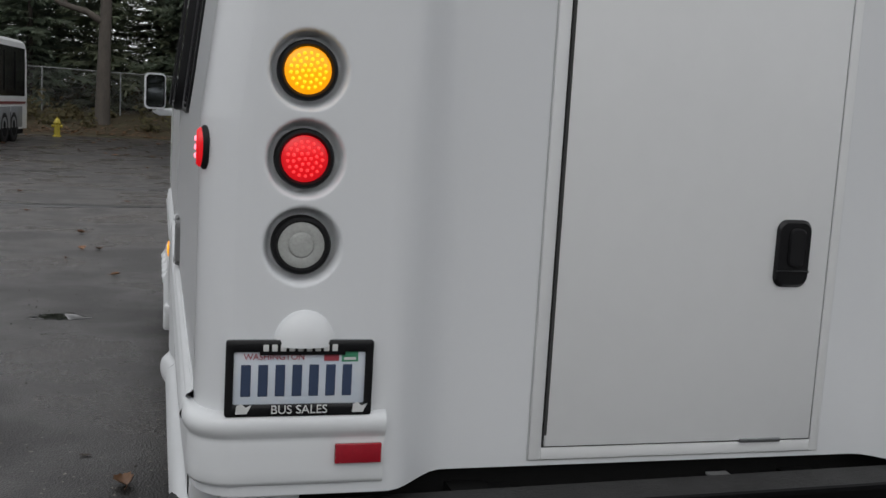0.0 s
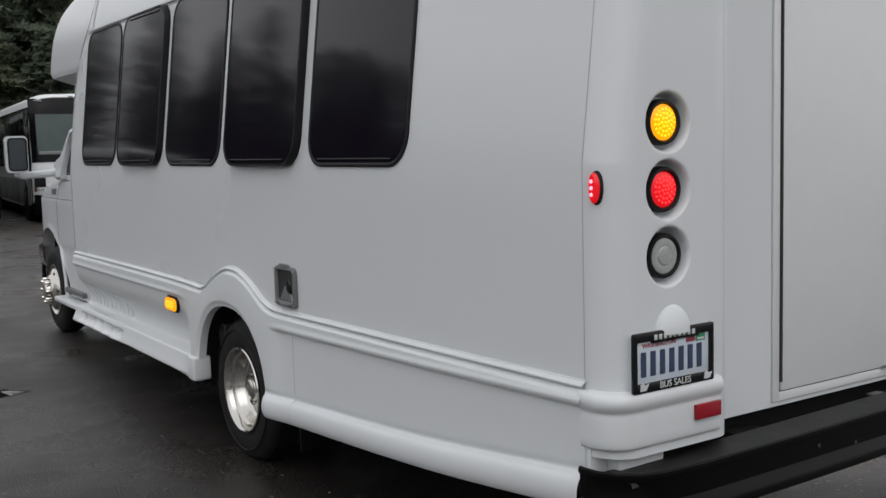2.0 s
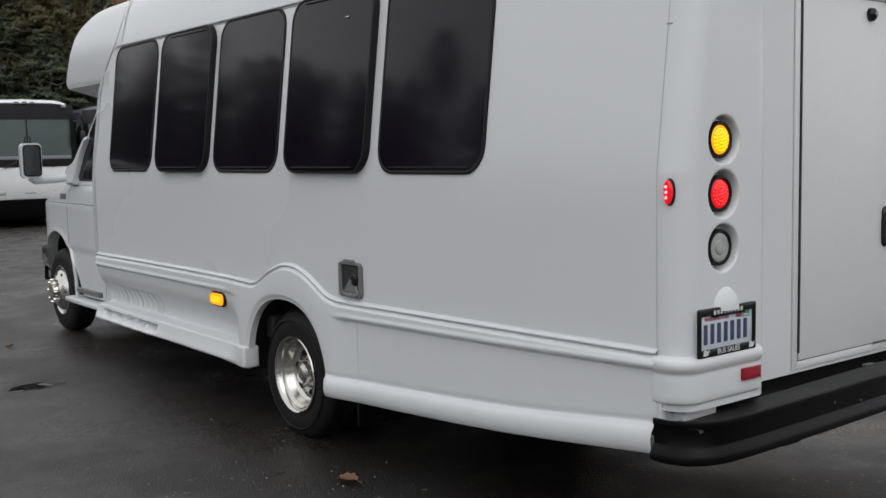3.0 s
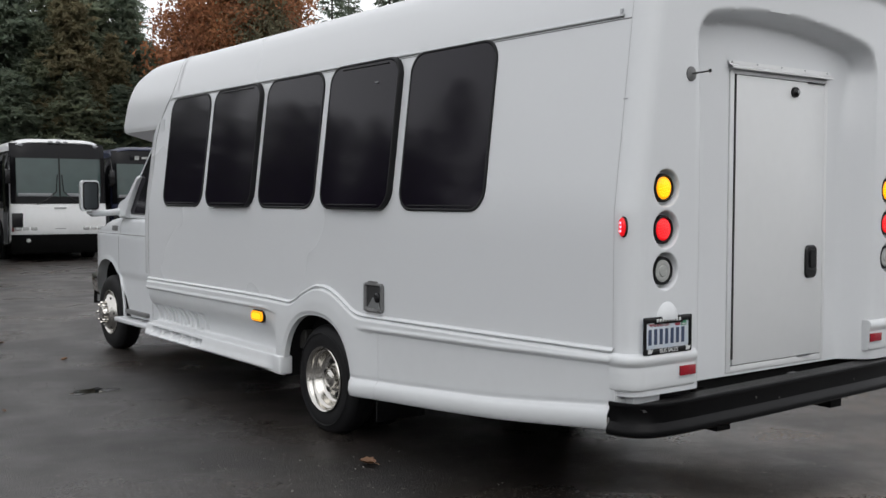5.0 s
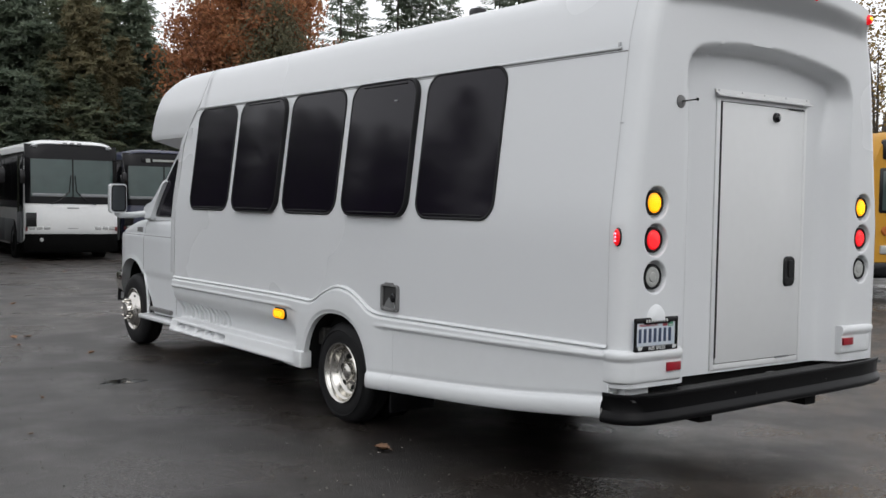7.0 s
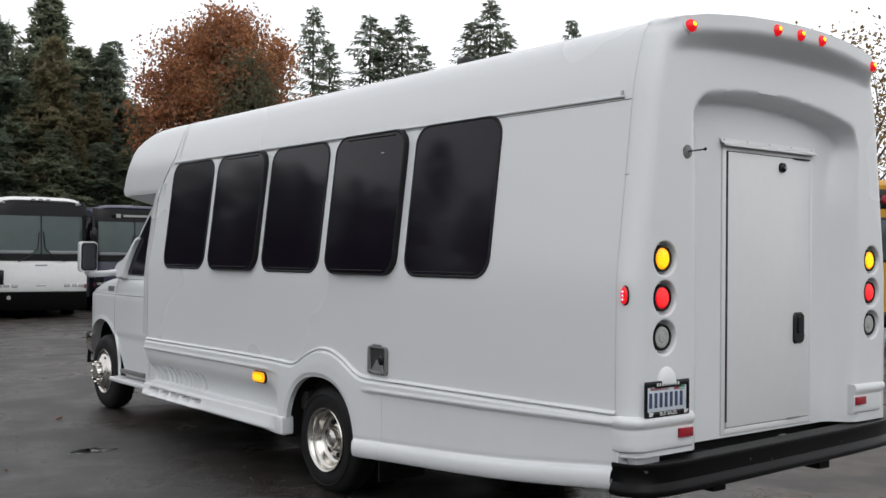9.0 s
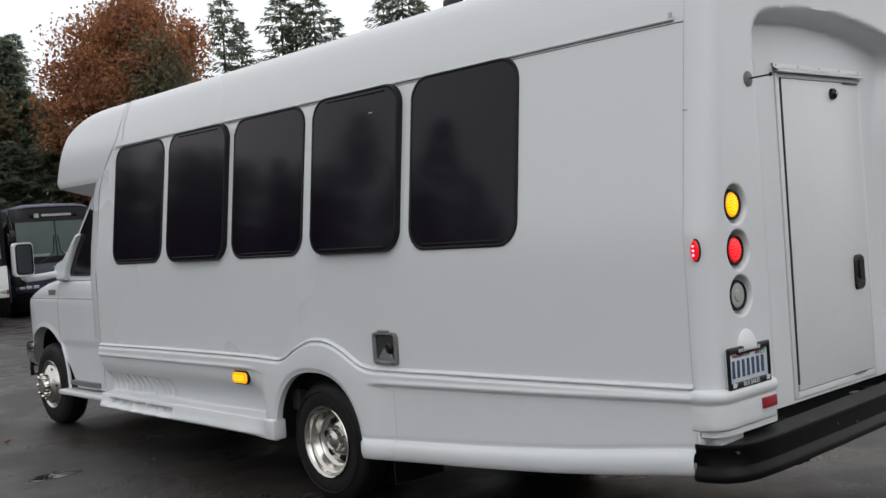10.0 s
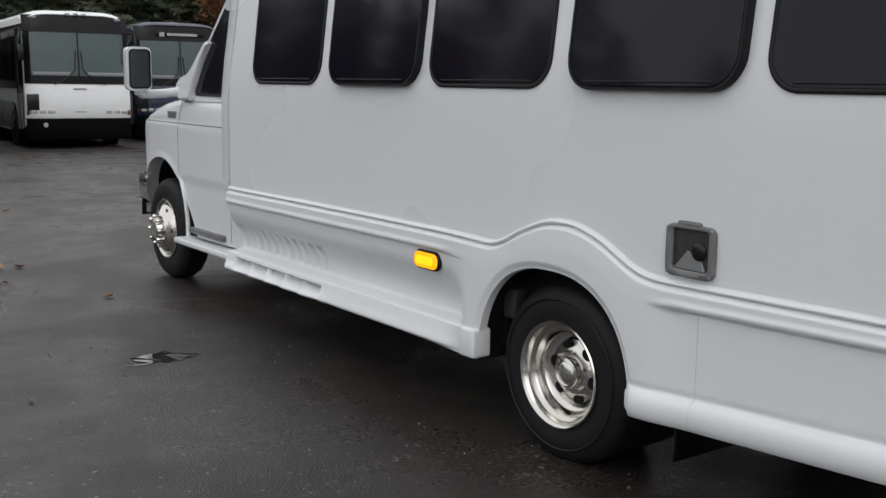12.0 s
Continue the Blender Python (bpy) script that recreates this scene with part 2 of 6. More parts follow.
# ---- mesh helpers ----
def finish(bm, name, mat, sharp=38):
    me = bpy.data.meshes.new(name)
    bmesh.ops.recalc_face_normals(bm, faces=bm.faces[:])
    bm.to_mesh(me)
    bm.free()
    me.materials.append(mat)
    me.polygons.foreach_set("use_smooth", [True] * len(me.polygons))
    me.set_sharp_from_angle(angle=radians(sharp))
    return me


def part(name, bm, mat, parent, label="", at=None, sharp=38):
    """One mesh object under a thing or under a part."""
    ob = new(name, bm if isinstance(bm, bpy.types.Mesh) else finish(bm, name, mat, sharp))
    ob.parent = parent
    if at is not None:
        ob.matrix_local = at
    return tagged(ob, label) if label else ob


def thing(name, label, category, at=None, group="", kind=""):
    ob = new(name)
    ob.empty_display_size = 0.2
    if at is not None:
        ob.matrix_world = at
    return tagged(ob, label, category, group, kind)


def box(bm, x0, x1, y0, y1, z0, z1, bevel=0.0, seg=2):
    b = bmesh.new()
    vs = [b.verts.new((x, y, z)) for x in (x0, x1) for y in (y0, y1) for z in (z0, z1)]
    for f in ((0, 1, 3, 2), (4, 6, 7, 5), (0, 4, 5, 1), (2, 3, 7, 6), (0, 2, 6, 4), (1, 5, 7, 3)):
        b.faces.new([vs[i] for i in f])
    if bevel:
        bmesh.ops.bevel(b, geom=b.edges[:], offset=bevel, segments=seg, profile=0.5, affect="EDGES")
    merge(bm, b)
    return bm


def merge(bm, b, m=None):
    if m is not None:
        bmesh.ops.transform(b, matrix=m, verts=b.verts[:])
    made = {v: bm.verts.new(v.co) for v in b.verts}
    for f in b.faces:
        bm.faces.new([made[v] for v in f.verts])
    b.free()


def boxed(*a, **k):
    return box(bmesh.new(), *a, **k)


def lathe(bm, profile, seg=32, m=None):
    """Turn (radius, height) points round z."""
    b = bmesh.new()
    rings = []
    for r, h in profile:
        if r < 1e-5:
            rings.append([b.verts.new((0, 0, h))])
        else:
            rings.append([b.verts.new((r * math.cos(2 * math.pi * i / seg), r * math.sin(2 * math.pi * i / seg), h)) for i in range(seg)])
    for p, q in zip(rings, rings[1:]):
        for i in range(seg):
            j = (i + 1) % seg
            if len(p) == 1 and len(q) == 1:
                continue
            if len(p) == 1:
                b.faces.new((p[0], q[i], q[j]))
            elif len(q) == 1:
                b.faces.new((p[i], p[j], q[0]))
            else:
                b.faces.new((p[i], p[j], q[j], q[i]))
    merge(bm, b, m)
    return bm


def tube(bm, pts, r, seg=8, r1=None, close=True):
    """A tapering tube along points."""
    pts = [Vector(p) for p in pts]
    rings = []
    for i, p in enumerate(pts):
        d = (pts[min(i + 1, len(pts) - 1)] - pts[max(i - 1, 0)]).normalized()
        a = d.orthogonal().normalized()
        if abs(d.z) < 0.95:
            a = d.cross(Vector((0, 0, 1))).normalized()
        c = d.cross(a)
        k = i / max(1, len(pts) - 1)
        rad = r if r1 is None else r + (r1 - r) * k
        rings.append([bm.verts.new(p + rad * (math.cos(2 * math.pi * j / seg) * a + math.sin(2 * math.pi * j / seg) * c)) for j in range(seg)])
    for p, q in zip(rings, rings[1:]):
        for j in range(seg):
            bm.faces.new((p[j], p[(j + 1) % seg], q[(j + 1) % seg], q[j]))
    if close:
        bm.faces.new(rings[0])
        bm.faces.new(rings[-1])
    return bm


def sheet(bm, rows, wrap=False):
    """Quads between rows of points of equal length."""
    vr = [[bm.verts.new(p) for p in row] for row in rows]
    for a, b in zip(vr, vr[1:]):
        n = len(a)
        for i in range(n if wrap else n - 1):
            j = (i + 1) % n
            bm.faces.new((a[i], a[j], b[j], b[i]))
    return vr


def rounded(w, h, r, n=6, cx=0.0, cy=0.0):
    """A rounded rectangle's outline."""
    out = []
    for k, (sx, sy) in enumerate(((1, 1), (-1, 1), (-1, -1), (1, -1))):
        for i in range(n + 1):
            a = math.pi / 2 * (k + i / n)
            out.append((cx + sx * (w / 2 - r) + r * math.cos(a), cy + sy * (h / 2 - r) + r * math.sin(a)))
    return out


def slab(bm, outline, place, depth, inset=0.0):
    """A flat piece with rounded rim: outline points (a, b), place(a, b, d) to space, d from 0 to depth."""
    ca, cb = sum(p[0] for p in outline) / len(outline), sum(p[1] for p in outline) / len(outline)
    rows = [[place(a, b, 0) for a, b in outline], [place(a, b, depth - inset) for a, b in outline]]
    if inset:
        k = []
        for a, b in outline:
            l = math.hypot(a - ca, b - cb)
            k.append(place(a - (a - ca) / l * inset, b - (b - cb) / l * inset, depth))
        rows.append(k)
    vr = sheet(bm, rows, wrap=True)
    bm.faces.new(vr[-1])
    bm.faces.new(vr[0])
    return bm


def ring(bm, outer, inner, place, depth):
    """A frame between two outlines of equal count."""
    rows = [[place(a, b, 0) for a, b in outer], [place(a, b, depth * 0.75) for a, b in outer],
            [place(a * 0.75 + c * 0.25, b * 0.75 + d * 0.25, depth) for (a, b), (c, d) in zip(outer, inner)],
            [place(a * 0.25 + c * 0.75, b * 0.25 + d * 0.75, depth) for (a, b), (c, d) in zip(outer, inner)],
            [place(a, b, depth * 0.7) for a, b in inner], [place(a, b, 0) for a, b in inner]]
    sheet(bm, rows, wrap=True)
    return bm


def step(a, b, x):
    t = max(0.0, min(1.0, (x - a) / ((b - a) or 1e-6)))
    return t * t * (3 - 2 * t)


def line_at(x, pts):
    for (x0, y0), (x1, y1) in zip(pts, pts[1:]):
        if x <= x1:
            return y0 + (y1 - y0) * max(0.0, (x - x0) / (x1 - x0))
    return pts[-1][1]


def lettering(text, size, mat, parent, m, name="lettering", label=""):
    cu = bpy.data.curves.new("text", "FONT")
    cu.body, cu.size, cu.align_x, cu.align_y, cu.extrude = text, size, "CENTER", "CENTER", 0.0008
    ob = new("text", cu)
    me = bpy.data.meshes.new_from_object(ob.evaluated_get(bpy.context.evaluated_depsgraph_get()))
    bpy.data.objects.remove(ob)
    me.materials.clear()
    me.materials.append(mat)
    return part(name, me, mat, parent, label, at=m)


# ---- the shuttle bus ----
def hw(z):
    """Half width of the body at a height."""
    if z < 1.47:
        return HALF
    return HALF - 0.12 * (z - 1.47) if z < 2.40 else line_at(min(z, 2.70), SHOULDER)


ROOF = [(1.010, 2.46), (0.992, 2.53), (0.972, 2.60), (0.950, 2.66), (0.925, 2.70), (0.895, 2.722), (0.85, 2.738), (0.70, 2.768), (0.45, 2.791), (0.20, 2.801), (0.0, 2.803)]
SHOULDER = [(2.40, 1.0234)] + [(z, a) for a, z in ROOF[:5]]


def roof_at(dx):
    a = abs(dx)
    pts = ROOF[::-1]
    return line_at(a, [(p[0], p[1]) for p in pts])


def side(y, z, d):
    return (XC - hw(z) - d, y, z)


def front_edge(z):
    return line_at(z, [(0.3, 5.575), (1.37, 5.565), (1.75, 5.535), (2.04, 5.53), (2.18, 5.48), (2.30, 5.385), (2.42, 5.27), (2.57, 5.22), (2.9, 5.22)])


bus = thing("shuttle_bus", "white cutaway shuttle bus with dark tinted windows on wet asphalt", "bus", Matrix.Diagonal((1, 1.014, 1, 1)))


def body_shell():
    prof = [(-HALF, z) for z in (0.78, 0.9, 1.1, 1.3, 1.47)] + [(-hw(z), z) for z in (1.6, 1.8, 2.0, 2.1, 2.2, 2.3, 2.4)]
    prof += [(-a, z) for a, z in ROOF]
    prof += [(-a, z) for a, z in reversed(prof[:-1])]
    rows = []
    for k in range(29):
        v = k / 28
        rows.append([(XC + a, 0.09 + v * (front_edge(z) - 0.09), z) for a, z in prof])
    bm = bmesh.new()
    sheet(bm, rows)
    return bm


part("body_shell", body_shell(), WHITE, bus, "smooth white fibreglass body", sharp=50)


LAMPS = [(-1.006, 1.578), (-1.006, 1.392), (-1.006, 1.206)]
LAMPS_R = [(2 * XC + 1.006, z) for _, z in LAMPS]


def rear_y(x, z, top):
    """Depth of the moulded rear face."""
    dx = x - XC
    edge = hw(min(z, 2.70)) - abs(dx)
    flat = y = -0.020      # the corner posts
    r = 0.10
    if edge < r:
        y += (0.09 - flat) * (1 - math.sqrt(max(0.0, 1 - ((r - edge) / r) ** 2)))
    # recess round the door
    zt, rr = 2.438 - 0.082 * ((dx + 0.10) / 0.74) ** 2, 0.135
    qx, qz = abs(dx - 0.032) - (0.745 - rr), z - (zt - rr)
    d = math.hypot(max(qx, 0), max(qz, 0)) + min(max(qx, qz), 0) - rr
    soft = 0.048 + 0.12 * step(2.36, 1.85, z)
    y += (0.105 - flat) * step(0.0, -soft, d)
    # eyebrow over the door
    y -= (0.052 + 0.064 * (1 - (min(abs(dx), 0.84) / 0.84) ** 2)) * step(top - 0.172, top - 0.065, z) * step(0.93, 0.80, abs(dx))
    for lx, lz in LAMPS + LAMPS_R:
        q = math.hypot(x - lx, z - lz)
        if q < 0.088:
            y += 0.040 * step(0.086, 0.070, q)
    return y


def rear_cap():
    ss = {round(-1 + 2 * i / 90, 4) for i in range(91)}
    for c in (-1.006, 2 * XC + 1.006):
        ss |= {round((c - XC + 0.0042 * k) / HALF, 4) for k in range(-26, 27)}
    for e in (1, -1):
        ss |= {round(e * (1 - 0.0022 * k * k / 4), 4) for k in range(12)}
    ss = sorted(s for s in ss if -1 <= s <= 1)
    zs = {round(0.652 + 0.03 * i, 4) for i in range(46)} | {round(1.11 + 0.0046 * i, 4) for i in range(125)} | {round(2.0 + 0.85 * i / 56, 4) for i in range(57)}
    zs = sorted(z for z in zs if z <= 2.85)
    rows = []
    for v in zs:
        row = []
        for s in ss:
            top = roof_at(s * 0.925) - 0.012 * (1 - abs(s) ** 8)
            z = v if v < 2.0 else 2.0 + (v - 2.0) * (top - 2.0) / 0.85
            dx = s * hw(min(z, 2.70))
            row.append((XC + dx, rear_y(XC + dx, z, top), z))
        rows.append(row)
    last = rows[-1]
    for k in range(1, 6):
        q = k / 5
        rows.append([(p[0], p[1] + (0.092 - p[1]) * q, p[2] + 0.014 * math.sin(q * math.pi / 2)) for p in last])
    bm = bmesh.new()
    sheet(bm, rows)
    return bm


part("rear_cap", rear_cap(), WHITE, bus, "moulded white rear cap with arched door recess", sharp=60)
# seam between the side and the rear cap
seam_pts = [(XC - hw(z) - 0.001, 0.092, z) for z in (0.86, 1.2, 1.47, 1.8, 2.2, 2.4)] + [(XC - a - 0.001, 0.092, z + 0.001) for a, z in ROOF]
part("seam", tube(bmesh.new(), seam_pts, 0.0009, 5), GREYSEAL, bus)
cap_seam = [(XC - hw(z) - 0.004, front_edge(z) + 0.004, z) for z in (0.84, 1.37, 1.75, 2.04, 2.12, 2.18, 2.24, 2.30, 2.36, 2.42, 2.5, 2.57, 2.64, 2.70)] + [(XC - a, 5.222, z + 0.003) for a, z in ROOF[5:8]]
part("seam", tube(bmesh.new(), cap_seam, 0.0036, 5), GREYSEAL, bus)

# underbody, wheel wells and axle
part("underbody", boxed(XC - 0.98, XC + 0.98, 0.16, 5.6, 0.50, 0.80), UNDER, bus)
part("frame_rail", boxed(XC - 0.52, XC - 0.42, 0.0, 7.6, 0.42, 0.60), UNDER, bus)
part("frame_rail", boxed(XC + 0.42, XC + 0.52, 0.0, 7.6, 0.42, 0.60), UNDER, bus)
ax = bmesh.new()
tube(ax, [(XC - 0.95, 2.69, 0.35), (XC + 0.95, 2.69, 0.35)], 0.06, 12)
lathe(ax, [(0.0, -0.2), (0.14, -0.16), (0.19, 0), (0.14, 0.16), (0.0, 0.2)], 16, pose(XC, 2.69, 0.35, 90, 0, 0))
part("axle", ax, UNDER, bus)

# drip rail above the windows
rail = bmesh.new()
RAIL_Y = (0.14, 1.4, 2.7, 4.0, 5.27)
sheet(rail, [[side(y, z + 0.0042 * y, d) for y in RAIL_Y] for z, d in ((2.349, -0.003), (2.350, 0.008), (2.359, 0.009), (2.363, -0.003))])
part("drip_rail", rail, WHITE2, bus, sharp=20)
# thin grey strip just below the rail
dark_strip = bmesh.new()
sheet(dark_strip, [[side(y, z + 0.0042 * y, d) for y in RAIL_Y] for z, d in ((2.3415, -0.002), (2.342, 0.002), (2.3475, 0.002), (2.348, -0.002))])
part("rail_groove", dark_strip, GREYBOX, bus)
part("rail_clip", boxed(XC - hw(2.38) - 0.010, XC - hw(2.38) + 0.004, 0.15, 0.164, 2.348, 2.384, 0.003), STEEL, bus)
lower = bmesh.new()
sheet(lower, [[side(y, z + 0.0042 * y, d) for y in (0.095, 2.0, 5.31)] for z, d in ((2.333, -0.002), (2.334, 0.0025), (2.3375, 0.0025), (2.3385, -0.002))])
part("lower_moulding", lower, GREYBOX, bus)

# five tinted windows
WINDOWS = [(0.997, 1.765), (1.839, 2.611), (2.727, 3.516), (3.575, 4.344), (4.467, 5.249)]
for k, (y0, y1) in enumerate(WINDOWS):
    w, c = y1 - y0, (y0 + y1) / 2
    zc, h = 1.910, 0.904
    proud = 0.034 if k in (1, 3) else 0.007      # two of them are hinged and stand off the wall
    pane = part("window", slab(bmesh.new(), rounded(w - 0.030, h - 0.030, 0.105, 8, c, zc), side, proud - 0.001, 0.003), TINT, bus, "dark tinted hinged side window standing proud" if proud > 0.01 else "dark tinted side window set flush in rubber")
    part("window_frame", ring(bmesh.new(), rounded(w, h, 0.12, 8, c, zc), rounded(w - 0.032, h - 0.032, 0.104, 8, c, zc), side, proud + 0.002), RUBBER, pane)
    sill = bmesh.new()
    tube(sill, [side(c - w / 2 + 0.10, zc - h / 2 + 0.031, proud + 0.001), side(c + w / 2 - 0.10, zc - h / 2 + 0.031, proud + 0.001)], 0.0034, 6)
    part("drain_lip", sill, RUBBER, pane)
    if proud > 0.01:
        part("top_lip", tube(bmesh.new(), [side(c - w / 2 + 0.12, zc + h / 2 - 0.034, proud), side(c + w / 2 - 0.14, zc + h / 2 - 0.030, proud)], 0.006, 6), RUBBER, pane)
part("vent_latch", boxed(XC - hw(2.22) - 0.040, XC - hw(2.22) - 0.026, 2.05, 2.08, 2.214, 2.224, 0.003), STEEL, bus)


# ---- moulded lower side: bead, wheel arch, skirts ----
BEAD = [(0.09, 0.862), (0.9, 0.847), (1.55, 0.837), (2.08, 0.829), (2.18, 0.833), (2.256, 0.852), (2.42, 0.930), (2.54, 0.966), (2.63, 0.972), (2.72, 0.962), (2.86, 0.912), (2.97, 0.858), (3.04, 0.839), (3.12, 0.839), (3.4, 0.845), (4.5, 0.844), (5.54, 0.837)]
ARCH_Y, ARCH_Z, ARCH_R, ARCH_H = 2.680, 0.30, 0.432, 0.469


def glide(x, pts):
    """A smooth curve through (x, y) pairs."""
    n = len(pts) - 1
    if x <= pts[0][0]:
        return pts[0][1]
    if x >= pts[n][0]:
        return pts[n][1]
    i = max(k for k in range(n) if pts[k][0] <= x)
    def slope(k):
        a, b = pts[max(k - 1, 0)], pts[min(k + 1, n)]
        return (b[1] - a[1]) / (b[0] - a[0])
    (x0, a), (x1, b) = pts[i], pts[i + 1]
    d = x1 - x0
    t = (x - x0) / d
    return a * (1 + 2 * t) * (1 - t) ** 2 + slope(i) * d * t * (1 - t) ** 2 + b * t * t * (3 - 2 * t) + slope(i + 1) * d * t * t * (t - 1)


def bead_at(y):
    return glide(y, BEAD)


def skirt_low(y):
    return glide(y, [(0.09, 0.500), (0.9, 0.410), (1.95, 0.335), (2.25, 0.322), (3.13, 0.320), (3.5, 0.332), (5.54, 0.331)])


def arch_top(y):
    q = 1 - (abs(y - ARCH_Y) / ARCH_R) ** 2.35
    return ARCH_Z + ARCH_H * q ** (1 / 2.35) if q > 0 else -1.0


def gauss(x, w):
    return math.exp(-(x / w) ** 2)


def second_line(y):
    return line_at(y, [(0.09, 0.796), (0.9, 0.766), (2.14, 0.732), (3.4, 0.747), (5.54, 0.738)])


STEP0, STEP1, PITCH = 4.422, 5.450, 0.2056
SILL = [(0.30, 0.022), (0.331, 0.032), (0.340, 0.044), (0.352, 0.046), (0.390, 0.032), (0.430, 0.019), (0.437, 0.016), (0.4425, 0.008), (0.446, -0.020), (0.449, -0.060), (0.456, -0.076), (0.48, -0.083), (0.52, -0.080), (0.56, -0.062), (0.60, -0.034), (0.64, -0.010), (0.68, 0.004), (0.72, 0.009), (0.76, 0.010)]


def skirt_out(y, z):
    """How far the lower side stands proud of the wall."""
    zb = bead_at(y)
    u = zb - z
    line2 = second_line(y)
    lo = skirt_low(y)
    d = (abs(y - ARCH_Y) ** 2.35 + ((max(z, ARCH_Z) - ARCH_Z) * ARCH_R / ARCH_H) ** 2.35) ** (1 / 2.35) - ARCH_R
    fender = step(0.30, 0.06, d)
    away = step(2.20, 2.05, y) if y < 2.69 else step(3.26, 3.42, y)
    # thin upper bead, then a rounded band
    if u < 0.0:
        return 0.004
    if u < 0.022:
        return 0.004 + 0.014 * math.sin(math.pi * u / 0.022)
    band = min(1.0, (u - 0.022) / 0.02)
    o = 0.004 + 0.020 * math.sin(band * math.pi / 2)
    under = step(line2 + 0.006, line2 - 0.010, z) * away
    o += 0.006 * gauss(z - (line2 + 0.014), 0.012) * away
    o -= 0.014 * under * (1 - 0.6 * fender)
    if y < 2.69:
        # rounded running bulge along the tail
        on = step(2.27, 2.20, y)
        mid, half_h = lo + 0.046, 0.056
        q = (z - mid) / half_h
        if abs(q) < 1:
            o += 0.034 * math.sqrt(1 - q * q) * on
        o -= 0.006 * gauss(z - (mid + half_h + 0.008), 0.012) * on
    else:
        # hollow panel ahead of the wheel, a narrow ledge, then the sill leaning outwards
        on = step(3.18, 3.36, y)
        panel = glide(z, SILL)
        if z < line2 - 0.004:
            o = o * (1 - on) + panel * on
        # upright flutes with flat floors, cut in at their heads and running out at their feet
        q = abs((y - 4.55) / 0.0955 - round((y - 4.55) / 0.0955)) * 0.0955
        if 4.50 < y < 5.55 and 0.45 < z < 0.61:
            o -= max(0.0, o + 0.104) * step(0.027, 0.021, q) * step(0.606, 0.600, z) * step(0.458, 0.470, z)
        # five scoops in the sill below the cab end, each with a slot under its lip
        if STEP0 - 0.1 < y < STEP1 + 0.1:
            u = (y - STEP0) / PITCH % 1.0
            o += 0.012 * step(STEP0 - 0.1, STEP0 + 0.1, y) * step(0.39, 0.35, z)
            if STEP0 < y < STEP1:
                web = step(0.0, 0.05, u) * step(1.0, 0.93, u)
                o -= web * (0.060 * step(0.418, 0.411, z) * step(0.338, 0.408, z) + 0.012 * (1 - u) * step(0.42, 0.34, z))
    o += 0.006 * fender * step(zb - 0.02, zb - 0.12, z)
    o -= 0.012 * step(0.030, 0.0, d)
    return o


def lower_side(y0, y1, sign):
    ys = [y0 + (y1 - y0) * i / 340 for i in range(341)]
    ys = [y for y in ys if y < 4.40] + [4.40 + 0.005 * i for i in range(int((y1 - 4.40) / 0.005) + 1)] + [y1]
    if y0 < ARCH_Y:
        ys = sorted(set(ys) | {ARCH_Y + e * (ARCH_R - 0.0006 * k * k) for e in (1, -1) for k in range(1, 14)})
    ys = [y for i, y in enumerate(ys) if i == 0 or y - ys[i - 1] > 0.0016 or abs(abs(y - ARCH_Y) - ARCH_R) < 0.06]
    rows = []
    for y in ys:
        zb = bead_at(y) + 0.003
        lo = max(skirt_low(y), arch_top(y))
        row = []
        l2 = second_line(y)
        away = max(step(2.14, 2.0, y), step(3.15, 3.30, y))
        stops = [lo, lo + 0.11, l2 - 0.018, l2 + 0.032, zb] if y < ARCH_Y else [lo, 0.46, l2 - 0.018, l2 + 0.032, zb]
        for k in range(141):
            z = lo + (zb - lo) * k / 140
            if away > 0:
                i = max(j for j, n in enumerate((0, 36, 80, 108)) if n <= k)
                n0, n1 = ((0, 36), (36, 80), (80, 108), (108, 140))[i]
                z += (stops[i] + (stops[i + 1] - stops[i]) * (k - n0) / (n1 - n0) - z) * away
            row.append((XC + sign * (HALF + skirt_out(y, z)), y, z))
        e = row[0]
        rows.append([(e[0] - sign * 0.040, e[1], e[2] + 0.0), (e[0] - sign * 0.012, e[1], e[2] - 0.004)] + row + [(XC + sign * (HALF - 0.01), y, zb + 0.002)])
    bm = bmesh.new()
    sheet(bm, rows)
    return bm


part("lower_side", lower_side(0.085, 5.578, -1), WHITE2, bus, "white moulded skirt with wheel arch and double bead", sharp=55)
part("lower_side", lower_side(0.085, 5.578, 1), WHITE2, bus, sharp=55)
for s in (-1, 1):
    well = bmesh.new()
    rows = []
    for x in (XC + s * (HALF - 0.015), XC + s * 0.62):
        rows.append([(x, ARCH_Y + 0.470 * math.cos(math.pi * k / 24), ARCH_Z + 0.490 * math.sin(math.pi * k / 24)) for k in range(25)])
    sheet(well, rows)
    well.faces.new([well.verts.new(p) for p in rows[1]])
    part("wheel_well", well, UNDER, bus)
    part("well_wall", boxed(min(XC + s * 0.60, XC + s * 1.0), max(XC + s * 0.60, XC + s * 1.0), 3.10, 3.16, 0.36, 0.80), UNDER, bus)
    part("mud_flap", boxed(XC + s * 0.70, XC + s * 1.06, 2.10, 2.112, 0.16, 0.52, 0.003), BLACK, bus)
part("inner_guard", boxed(XC - 1.05, XC - 0.98, 2.99, 3.07, 0.50, 0.63, 0.008), HUBDARK, bus)
panel_joint = [(XC - HALF - skirt_out(1.96, z) - 0.0002, 1.96, z) for z in [0.345 + 0.02 * k for k in range(20)]]
part("seam", tube(bmesh.new(), panel_joint, 0.0012, 4), GREYSEAL, bus)
# end faces of the sill by the wheel
sill_end = bmesh.new()
